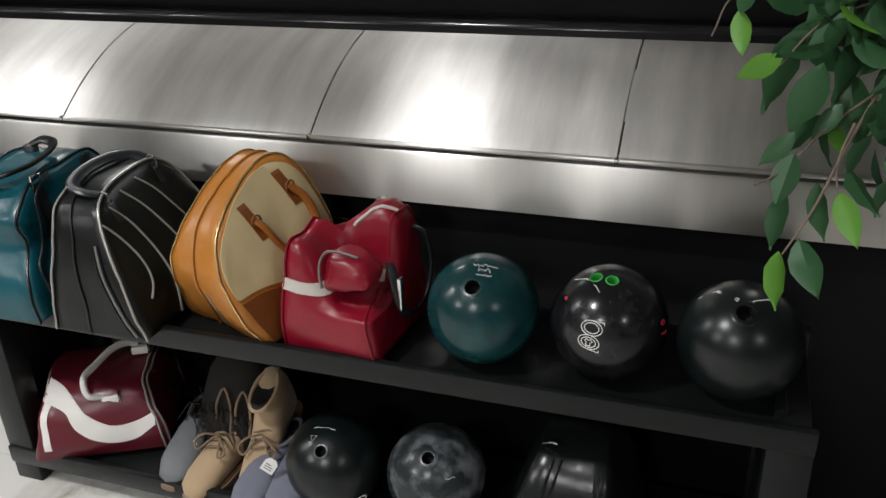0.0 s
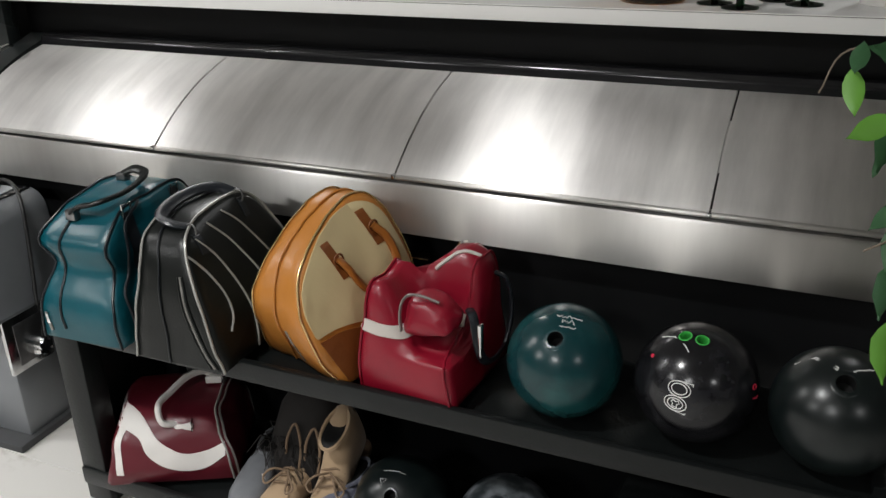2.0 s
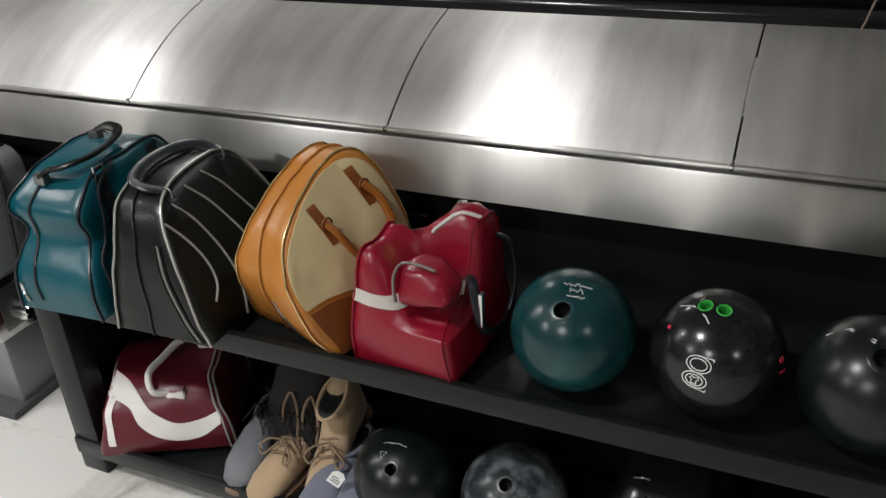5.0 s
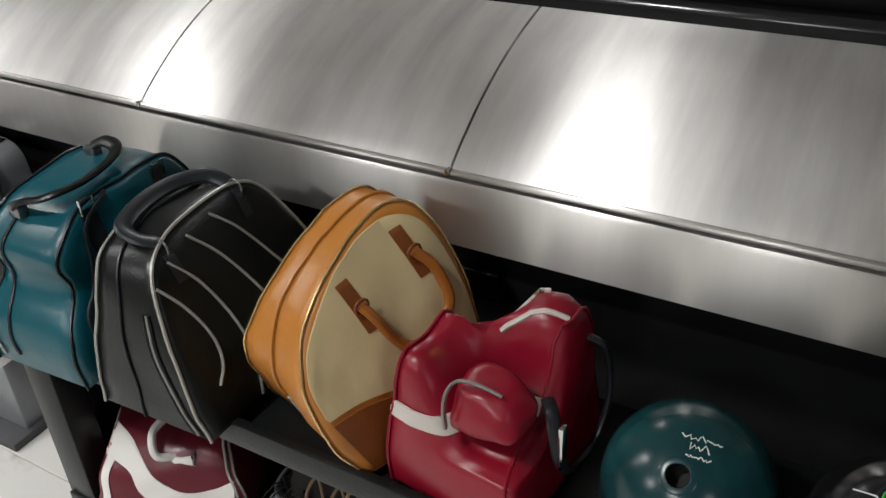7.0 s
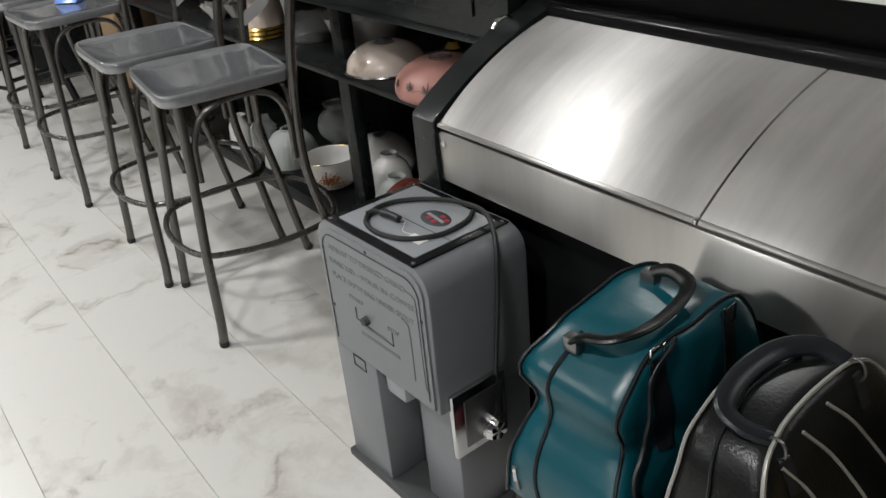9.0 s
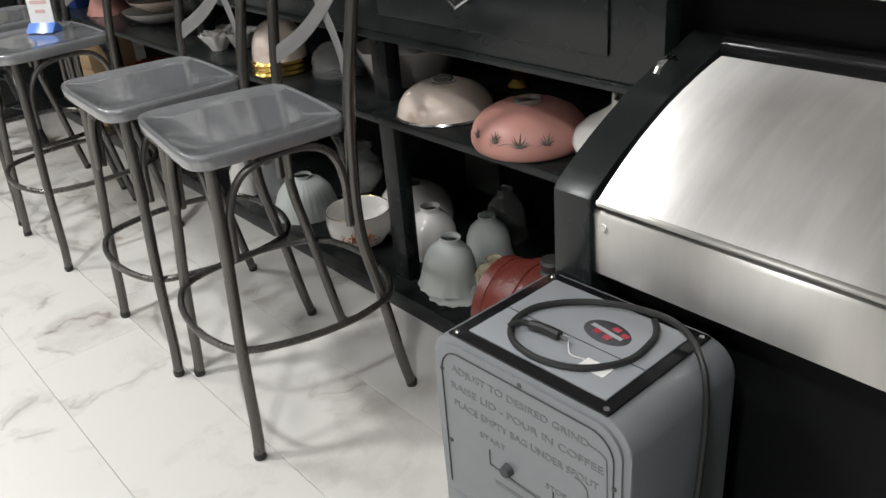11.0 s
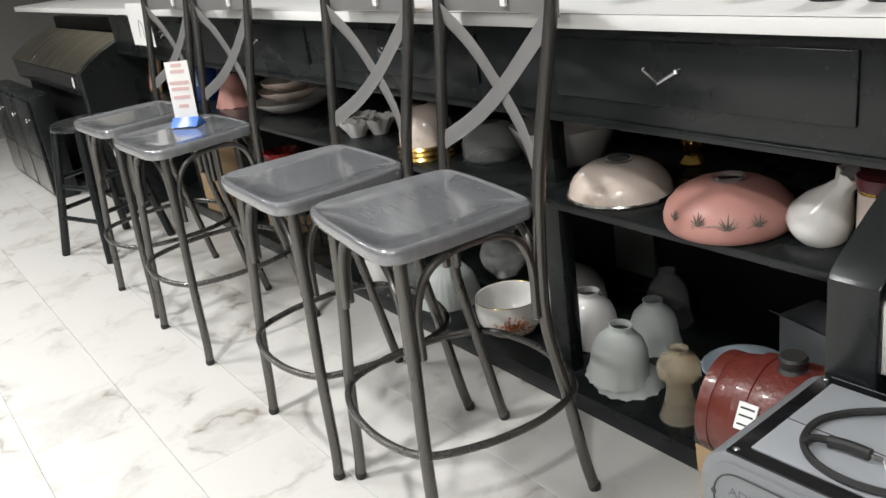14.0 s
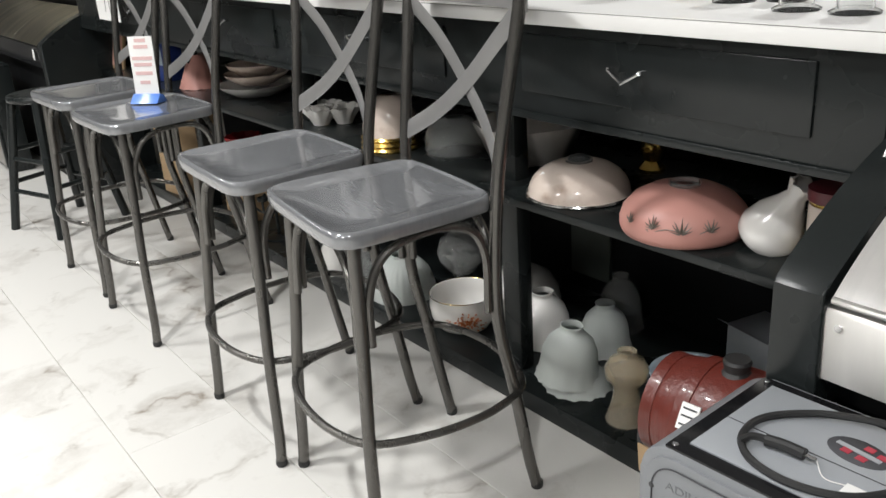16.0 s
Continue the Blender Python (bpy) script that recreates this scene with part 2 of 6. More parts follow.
def tube(points, r, closed=False, seg=8, flat=1.0, up=None, bm=None, r_end=None):
    """A rod along points; flat squeezes it across `up`."""
    bm = bm or bmesh.new()
    pts = [Vector(p) for p in points]
    n = len(pts)
    rings = []
    prev = None
    for i, p in enumerate(pts):
        a = pts[i - 1] if i or closed else p
        b = pts[(i + 1) % n] if i < n - 1 or closed else p
        t = (b - a).normalized()
        if up is not None:
            u = Vector(up)
        elif prev is None:
            u = Vector((0, 0, 1)) if abs(t.z) < 0.9 else Vector((1, 0, 0))
        else:
            u = prev
        side = t.cross(u).normalized()
        u = side.cross(t).normalized()
        prev = u
        rr = r if r_end is None else r + (r_end - r) * i / max(1, n - 1)
        rings.append([bm.verts.new(p + side * (rr * math.cos(2 * math.pi * k / seg)) + u * (rr * flat * math.sin(2 * math.pi * k / seg))) for k in range(seg)])
    for i in range(n if closed else n - 1):
        A, B = rings[i], rings[(i + 1) % n]
        for k in range(seg):
            bm.faces.new((A[k], A[(k + 1) % seg], B[(k + 1) % seg], B[k]))
    if not closed:
        bm.faces.new(rings[0])
        bm.faces.new(list(reversed(rings[-1])))
    return bm


def prism(outline, lo, hi, axis="x", bevel=0.0, bm=None):
    """Outline of (a, b) pairs pushed along an axis from lo to hi."""
    bm = bm or bmesh.new()
    put = {"x": lambda a, b, c: (c, a, b), "y": lambda a, b, c: (a, c, b), "z": lambda a, b, c: (a, b, c)}[axis]
    A = [bm.verts.new(put(a, b, lo)) for a, b in outline]
    B = [bm.verts.new(put(a, b, hi)) for a, b in outline]
    n = len(A)
    bm.faces.new(A)
    bm.faces.new(list(reversed(B)))
    for i in range(n):
        bm.faces.new((A[i], B[i], B[(i + 1) % n], A[(i + 1) % n]))
    if bevel:
        es = [e for e in bm.edges if (e.verts[0] in A) == (e.verts[1] in A)]
        bmesh.ops.bevel(bm, geom=es, offset=bevel, segments=2, affect="EDGES", profile=0.5)
    return bm


# ---- the room ----
def setting(name, bm, mat, label, category):
    ob = part(name, bm, mat)
    return tagged(ob, label, category, kind="structure")


floor = setting("floor", box(-10, 4.5, -4, 6, -0.1, -0.004, 0), M_GROUT, "polished white marble-look floor tiles with brown veins", "floor")
# Unseen walls and ceiling added to enclose the light, kept dark against bounce.
setting("unseen_wall_south", box(-10.1, 4.6, -4.1, -4, 0, CEIL, 0), M_UNSEEN_WALL, "unseen plain wall added behind the aisle", "wall")
setting("unseen_wall_north", box(-10.1, 4.6, 6, 6.1, 0, CEIL, 0), M_UNSEEN_WALL, "unseen plain wall added behind the counter", "wall")
setting("unseen_wall_west", box(-10.1, -10, -4, 6, 0, CEIL, 0), M_UNSEEN_WALL, "unseen plain wall added at the far end", "wall")
setting("unseen_wall_east", box(4.5, 4.6, -4, 6, 0, CEIL, 0), M_UNSEEN_WALL, "unseen plain wall added at the near end", "wall")
setting("ceiling", box(-10.1, 4.6, -4.1, 6.1, CEIL, CEIL + 0.1, 0), M_UNSEEN_CEIL, "unseen plain ceiling added over the room", "ceiling")

# ---- counter run with the roll-top food bar ----
Y_LID, Z_LID = (1.936, 2.255), (0.82, 0.977)
JOINTS = [-1.885, -1.22, -0.576, 0.069, 0.714, 1.36]


def lid_arc(n=14, lift=0.0, sag=0.022):
    (y0, y1), (z0, z1) = Y_LID, Z_LID
    L = math.hypot(y1 - y0, z1 - z0)
    ny, nz = -(z1 - z0) / L, (y1 - y0) / L
    return [(y0 + (y1 - y0) * s + ny * (4 * sag * s * (1 - s) + lift), z0 + (z1 - z0) * s + nz * (4 * sag * s * (1 - s) + lift)) for s in [i / n for i in range(n + 1)]]


bar = thing("food_bar", pose(0, 0, 0), "black food bar with four curved brushed steel roll-top lids", "food bar")
arc, under = lid_arc(), lid_arc(lift=-0.012)
for i in range(5):
    shape = [(1.933, 0.815)] + arc + list(reversed(under))
    lid = part("lid", prism(shape, JOINTS[i] + 0.0022, JOINTS[i + 1] - 0.0022, "x"), M_STEEL, bar, "curved brushed steel lid, smeared", 50)
    part("hem", tube([(JOINTS[i] + 0.004, 1.934, 0.817), (JOINTS[i + 1] - 0.004, 1.934, 0.817)], 0.0055, seg=10), M_STEEL_LIP, lid, "bright rolled lower edge")
    if i < 4:
        part("pin", box(JOINTS[i + 1] - 0.005, JOINTS[i + 1] + 0.003, 1.927, 1.94, 0.813, 0.824, 0.002), M_CHROME, lid, "small chrome stop pin")
lip = [(1.936, 0.69), (1.933, 0.796), (1.937, 0.803), (1.95, 0.805), (2.0, 0.805), (2.0, 0.69)]
part("front_rail", prism(lip, -1.89, 1.36, "x"), M_STEEL_LIP, bar, "brushed steel front strip below the lids", 50)
part("screw", tube([(-1.868, 1.938, 0.778), (-1.868, 1.9305, 0.778)], 0.006, seg=10), M_CHROME, bar)
part("back_panel", box(-1.97, 1.4, 2.0, 2.06, 0, 0.69, 0.003), M_BLACK_SOFT, bar, "black lower panel")
part("gap_filler", box(-1.89, 1.36, 1.96, 2.24, 0.69, 0.80, 0.0), M_BLACK_SOFT, bar)
part("outlet_plate", box(-0.6, -0.525, 1.994, 2.0, 0.56, 0.625, 0.002), M_BLACK_GLOSS, bar, "black outlet plate")
part("outlet_edge", box(-0.598, -0.53, 1.991, 1.9945, 0.606, 0.609, 0.0005), M_CHROME, bar, "thin bright edge of the outlet")
rail_shape = [(2.258, 0.965), (2.258, 0.99), (2.264, 1.004), (2.275, 1.009), (2.30, 1.009), (2.30, 0.965)]
part("upper_rail", prism(rail_shape, -1.89, 1.36, "x", 0.002), M_BLACK_GLOSS, bar, "glossy black rail above the lids", 50)
part("riser", box(-1.97, 1.4, 2.30, 2.34, 0.9, 1.112, 0.002), M_BLACK_SOFT, bar, "black riser under the countertop")
end_top = [(y - 0.003, z + 0.006) for y, z in lid_arc(10, 0.003, 0.016)]
end_shape = [(1.928, 0.0), (1.925, 0.822)] + end_top + [(2.33, 1.012), (2.345, 1.112), (2.42, 1.112), (2.42, 0.0)]
for x0, x1 in ((-1.968, -1.89), (1.362, 1.44)):
    part("end_panel", prism(end_shape, x0, x1, "x", 0.004), M_BLACK, bar, "black painted end panel following the lid's curve", 40)
part("latch", tube(spline([(-1.925, 2.13, 0.968), (-1.925, 2.145, 0.984), (-1.925, 2.17, 0.988), (-1.925, 2.185, 0.982)]), 0.007, flat=0.6), M_CHROME, bar, "small worn metal latch")

top = thing("countertop", pose(0, 0, 0), "long white laminate countertop with a thin dark seam", "countertop")
part("slab", box(-8.6, 1.5, 2.17, 3.0, 1.112, 1.1425, 0.002), M_WHITE, top)
part("seam", box(-8.6, 1.5, 2.1705, 2.99, 1.1425, 1.1437, 0.0), M_SEAM, top, "thin dark laminate seam")
part("surface", box(-8.6, 1.5, 2.1695, 3.0, 1.1437, 1.1455, 0.0), M_WHITE, top)

desk = thing("drawer_counter", pose(0, 0, 0), "black painted counter with drawers over open shelves", "counter")
YF = 2.215
part("apron", box(-6.325, -1.97, YF, 2.26, 0.893, 1.112, 0.003), M_BLACK, desk, "black painted front apron")
part("apron_bead", box(-6.325, -1.97, YF - 0.006, YF, 0.890, 0.908, 0.003), M_BLACK, desk)
part("back_board", box(-6.325, -1.97, 2.93, 2.96, 0, 1.112, 0.002), M_BLACK_SOFT, desk)
part("middle_shelf", box(-6.325, -1.97, 2.268, 2.93, 0.63, 0.652, 0.003), M_BLACK, desk, "black middle shelf")
part("bottom_shelf", box(-6.325, -1.97, 2.30, 2.93, 0.0, 0.06, 0.004), M_BLACK, desk, "black bottom shelf")
for x in (-3.05, -4.2, -5.3):
    part("post", box(x - 0.035, x + 0.035, 2.37, 2.42, 0.06, 0.89, 0.003), M_BLACK, desk)
# Grey-green rectangle set against the back board, paler than the black round it.
part("back_patch", box(-3.34, -3.16, 2.915, 2.93, 0.12, 0.31, 0.003), M_GREY_GREEN, desk, "dull grey-green rectangle on the back board")


def drawer(x0, x1):
    d = part("drawer", box(x0, x1, YF - 0.008, YF, 0.955, 1.085, 0.003), M_BLACK, desk, "black drawer front")
    xc = (x0 + x1) / 2 - 0.04
    y = YF - 0.008
    pts = [(xc - 0.04, y, 1.031), (xc - 0.04, y - 0.016, 1.031), (xc, y - 0.02, 1.008), (xc + 0.04, y - 0.016, 1.031), (xc + 0.04, y, 1.031)]
    h = bmesh.new()
    tube(pts[1:4], 0.0058, seg=8, flat=0.7, bm=h)
    tube([pts[0], pts[1]], 0.005, bm=h)
    tube([pts[4], pts[3]], 0.005, bm=h)
    part("handle", h, M_CHROME, d, "chrome chevron handle")


for x0 in (-2.80, -3.80, -4.73, -5.75):
    drawer(x0, x0 + 0.71)

# ---- bowling rack ----
rack = thing("bowling_rack", pose(0, 0, 0), "dark painted two-tier steel rack standing before the food bar", "rack")
X0, X1 = -1.30, 0.45
for x in (X0, X1 - 0.075):
    part("post", box(x, x + 0.075, 1.605, 1.665, 0.0, 0.47, 0.005), M_RACK, rack)
    part("post", box(x, x + 0.075, 1.90, 1.93, 0.0, 0.52, 0.004), M_RACK, rack)
    part("side_panel", box(x + 0.01, x + 0.03, 1.665, 1.90, 0.03, 0.50, 0.003), M_RACK, rack)
for z in (0.483, 0.07):
    t = part("shelf", box(X0 + 0.005, X1 - 0.005, 1.618, 1.93, z - 0.012, z, 0.002), M_RACK, rack, "dark worn shelf tray")
    part("front_lip", box(X0, X1, 1.60, 1.618, z - 0.02, z + 0.026, 0.004), M_RACK, t, "scuffed front edge")

# ---- bowling balls ----


def ball_material(name, colour, hi, rough=0.12, scale=9):
    return material(name, colour, rough, 0.0, 0.0, scale, wear=hi, wear_at=0.47, rough_var=0.3)


M_B1 = ball_material("teal_swirl_resin", (0.004, 0.030, 0.034), (0.010, 0.062, 0.064), 0.25)
M_B2 = ball_material("black_speckled_resin", (0.006, 0.006, 0.007), (0.013, 0.013, 0.015), 0.2, 80)
M_B3 = ball_material("black_green_resin", (0.004, 0.0065, 0.0065), (0.010, 0.014, 0.0135), 0.3)
M_B5 = ball_material("grey_marbled_resin", (0.02, 0.025, 0.027), (0.12, 0.13, 0.14), 0.28, 26)
# Near-black colour stands in for the shade inside holes and shoe openings.
M_HOLE_SHADE = material("hole_shade_black", (0.003, 0.003, 0.003), 0.7)
M_GREEN = material("green_grip", (0.05, 0.42, 0.07), 0.4, grain=0.1)
M_PRINT = material("white_print", (0.7, 0.7, 0.68), 0.5, grain=0.1)
M_RIM = material("pale_rim", (0.18, 0.2, 0.2), 0.4, grain=0.1)
M_RED_DOT = material("red_dot", (0.6, 0.02, 0.06), 0.4)
R = 0.104


def ball(x, y, z, mat, label, holes):
    """A bowling ball with bored finger holes; each hole: direction, radius, rim material."""
    b = thing("bowling_ball", pose(x, y, z - R), label, "bowling ball", "bowling balls on the rack")
    bm = bmesh.new()
    bmesh.ops.create_icosphere(bm, subdivisions=5, radius=R)
    for d, r, _ in holes:
        d = Vector(d).normalized()
        gone = [v for v in bm.verts if v.co.dot(d) > 0 and (v.co - d * v.co.dot(d)).length < r * 1.08]
        bmesh.ops.delete(bm, geom=gone, context="VERTS")
    bmesh.ops.translate(bm, verts=bm.verts, vec=(0, 0, R))
    part("shell", bm, mat, b, angle=80)
    for d, r, rim in holes:
        d = Vector(d).normalized()
        rot = Matrix.Translation((0, 0, R)) @ d.to_track_quat("Z", "Y").to_matrix().to_4x4()
        def at(q):
            return math.sqrt(R * R - q * q)
        o = r * 1.65
        h = part("hole_rim", lathe([(o, at(o) - 0.0003)] + [(r * q, at(r * q) + 0.0002) for q in (1.55, 1.4, 1.25, 1.12)] + [(r * 1.04, at(r * 1.04)), (r, at(r) - 0.0008), (r, at(r) - 0.004)], 36), mat, b, m=rot)
        if rim is M_GREEN:
            part("finger_grip", lathe([(r * 1.12, at(r * 1.12) + 0.0004), (r * 1.04, at(r) + 0.0014), (r * 0.92, at(r) + 0.0012), (r * 0.86, at(r) - 0.004)], 32), M_GREEN, h, "green rubber finger grip")
        if rim is M_PRINT:
            part("hole_edge", lathe([(r * 1.05, at(r) + 0.0008), (r * 0.99, at(r) + 0.0008), (r * 0.97, at(r) - 0.003)], 32), M_RIM, h)
        part("hole", lathe([(r * 0.999, at(r) - 0.002), (r * 0.99, at(r) - 0.03), (0, at(r) - 0.03)], 32), M_GREEN if rim is M_GREEN else M_HOLE_SHADE, h)
    return b


def on_ball(ob, d, strokes, mat=M_PRINT, r=0.0008, turn=0, name="marking", label="printed white marking"):
    """Fine printed lines on a ball, given as strokes in metres round the direction d."""
    d = Vector(d).normalized()
    right = Vector((0, 0, 1)).cross(d).normalized()
    upv = d.cross(right)
    c, s = math.cos(radians(turn)), math.sin(radians(turn))
    bm = bmesh.new()
    for st in strokes:
        tube([(d * R + right * (a * c - e * s) + upv * (a * s + e * c)).normalized() * (R + 0.0001) + Vector((0, 0, R)) for a, e in st], r, seg=5, bm=bm)
    part(name, bm, mat, ob, label)


def loop(cx, cy, rx, ry, n=20):
    return [(cx + rx * math.cos(2 * math.pi * i / n), cy + ry * math.sin(2 * math.pi * i / n)) for i in range(n + 1)]


def scribble(x0, x1, y, h, n, seed):
    rng = random.Random(seed)
    return [(x0 + (x1 - x0) * i / n + rng.uniform(-1, 1) * h * 0.3, y + rng.uniform(-1, 1) * h) for i in range(n + 1)]


b1 = ball(-0.134, 1.717, 0.587, M_B1, "dark teal marbled bowling ball with white print", [((0.0, -0.62, 0.74), 0.0135, M_RIM)])
on_ball(b1, (0.13, -0.3, 0.94), [scribble(-0.022, 0.024, 0.010, 0.004, 16, 1), scribble(-0.012, 0.012, -0.002, 0.005, 10, 2), scribble(-0.014, 0.014, -0.014, 0.0022, 14, 3)], turn=-16)
b2 = ball(0.096, 1.727, 0.589, M_B2, "black speckled bowling ball with green finger grips", [((-0.21, -0.25, 0.945), 0.0105, M_GREEN), ((0.06, -0.30, 0.95), 0.0105, M_GREEN)])
pin = [(-0.004, -0.006), (0.004, -0.006), (0.0035, 0.0), (0.007, 0.002), (0.004, 0.006), (0.0, 0.004), (-0.004, 0.006), (-0.007, 0.002), (-0.0035, 0.0), (-0.004, -0.006)]
on_ball(b2, (-0.17, -0.95, 0.25), [loop(0, 0.013, 0.013, 0.009), loop(0, 0.013, 0.019, 0.013), loop(0, -0.013, 0.013, 0.009), loop(0, -0.013, 0.019, 0.013),
                                   [(a, e - 0.013) for a, e in pin], [(0.02, -0.028), (0.02, 0.028)], [(0.02, 0.028), (-0.004, 0.026)], [(0.02, -0.028), (-0.004, -0.026)]], r=0.0009, turn=-6)
on_ball(b2, (-0.45, -0.3, 0.84), [[(-0.02, -0.004), (0.0, 0.012), (0.03, 0.016)], [(0.03, 0.016), (0.045, 0.014)]], r=0.001)
on_ball(b2, (-0.66, -0.45, 0.60), [loop(0, 0, 0.002, 0.002, 8), loop(0, 0, 0.0008, 0.0008, 8)], M_RED_DOT, 0.0018, name="dot", label="small red dot")
on_ball(b2, (0.95, -0.3, 0.1), [loop(0, 0.02, 0.006, 0.004, 10), scribble(-0.01, 0.01, 0, 0.003, 8, 5)], M_RED_DOT, 0.0012, name="badge", label="red badge")
b3 = ball(0.318, 1.725, 0.587, M_B3, "black green-tinged bowling ball with one thumb hole", [((0.02, -0.55, 0.83), 0.0145, M_HOLE_SHADE)])
on_ball(b3, (-0.28, -0.25, 0.92), [[(-0.05, -0.03), (-0.022, 0.0), (0.02, 0.008)], [(-0.02, -0.003), (0.022, 0.004)]], r=0.0012)
on_ball(b3, (0.2, -0.3, 0.93), [scribble(-0.012, 0.028, 0.0, 0.0022, 18, 6)])
b4 = ball(-0.464, 1.688, 0.178, M_B3, "scuffed black bowling ball with a hanging price tag", [((0.07, -0.66, 0.75), 0.0115, M_HOLE_SHADE)])
on_ball(b4, (0.02, -0.3, 0.95), [scribble(-0.03, 0.02, 0.01, 0.002, 12, 7), [(-0.03, -0.012), (-0.015, -0.012), (-0.024, -0.026), (-0.03, -0.012)]], r=0.0005)
b5 = ball(-0.24, 1.71, 0.178, M_B5, "grey marbled bowling ball", [((0.05, -0.55, 0.83), 0.0125, M_HOLE_SHADE)])
on_ball(b5, (0.5, -0.6, 0.5), [scribble(-0.012, 0.01, 0, 0.002, 8, 8)], r=0.0005)


def price_tag(m, w=0.026, h=0.042, string=None, label="white paper price tag on a string", group="price tags"):
    t = thing("price_tag", m, label, "price tag", group)
    part("card", prism([(-w / 2, 0), (w / 2, 0), (w / 2, h * 0.75), (w * 0.22, h), (-w * 0.22, h), (-w / 2, h * 0.75)], -0.0006, 0.0006, "y"), M_TAG, t)
    for k in (0.2, 0.36, 0.52):
        part("print", box(-w * 0.32, w * (0.32 - 0.2 * (k > 0.5)), -0.0012, -0.0006, h * k, h * (k + 0.05), 0), M_INK, t, "line of small print")
    if string:
        part("string", tube(spline(string, 6), 0.0006, seg=5), M_TAG, t)
    return t


price_tag(pose(-0.388, 1.592, 0.098, -14, 0, 12), string=[(0, 0, 0.042), (0.006, 0.006, 0.055), (0.026, 0.02, 0.062), (0.022, 0.018, 0.05), (0, 0, 0.044)])
price_tag(pose(-0.60, 1.625, 0.165, -10, 35, 10), 0.03, 0.036, label="white folded paper tag beside the shoes")

# ---- bags ----
from mathutils.bvhtree import BVHTree

M_TEAL = material("teal_vinyl", (0.002, 0.062, 0.082), 0.33, grain=0.3, scale=16, bump=0.3, bump_scale=50)
M_TEAL_DK = material("black_vinyl_trim", (0.009, 0.011, 0.014), 0.34, grain=0.2, bump=0.2)
M_BAG_BLACK = material("black_leatherette", (0.0045, 0.0055, 0.005), 0.33, spec=0.34, grain=0.35, scale=22, bump=0.22, bump_scale=240, wear=(0.010, 0.0115, 0.0105), wear_at=0.6)
M_PIPE = material("silver_piping", (0.34, 0.335, 0.31), 0.36, 0.25, grain=0.25, scale=60)
M_TAN = material("tan_vinyl", (0.40, 0.155, 0.027), 0.36, grain=0.2, scale=18, bump=0.3, bump_scale=70, wear=(0.27, 0.09, 0.016), wear_at=0.62)
M_CREAM = material("cream_vinyl", (0.50, 0.40, 0.22), 0.42, grain=0.12, scale=14, bump=0.2, bump_scale=80)
M_BROWN = material("brown_leather", (0.17, 0.052, 0.011), 0.4, grain=0.3, scale=30, bump=0.3, bump_scale=120)
M_HANDLE_TAN = material("tan_leather_handle", (0.30, 0.10, 0.016), 0.35, grain=0.25, scale=40)
M_RED = material("cherry_vinyl", (0.205, 0.004, 0.016), 0.34, grain=0.3, scale=14, bump=0.3, bump_scale=45)
M_STRIPE = material("dull_white_band", (0.50, 0.46, 0.42), 0.6, grain=0.15, scale=50)
M_ZIP = material("zip_teeth", (0.28, 0.27, 0.25), 0.4, 0.6, grain=0.4, scale=300)
M_MAROON = material("maroon_vinyl", (0.095, 0.009, 0.016), 0.33, grain=0.3, scale=14, bump=0.4, bump_scale=45)
M_OFFWHITE = material("worn_white_vinyl", (0.66, 0.63, 0.60), 0.45, grain=0.1, scale=20, bump=0.2, bump_scale=70)


M_GILT = material("gilt_piping", (0.62, 0.44, 0.20), 0.24, 0.75, grain=0.25, scale=60)
M_GUNM = material("dull_buckle_metal", (0.2, 0.2, 0.2), 0.3, 0.9, grain=0.3, scale=60)


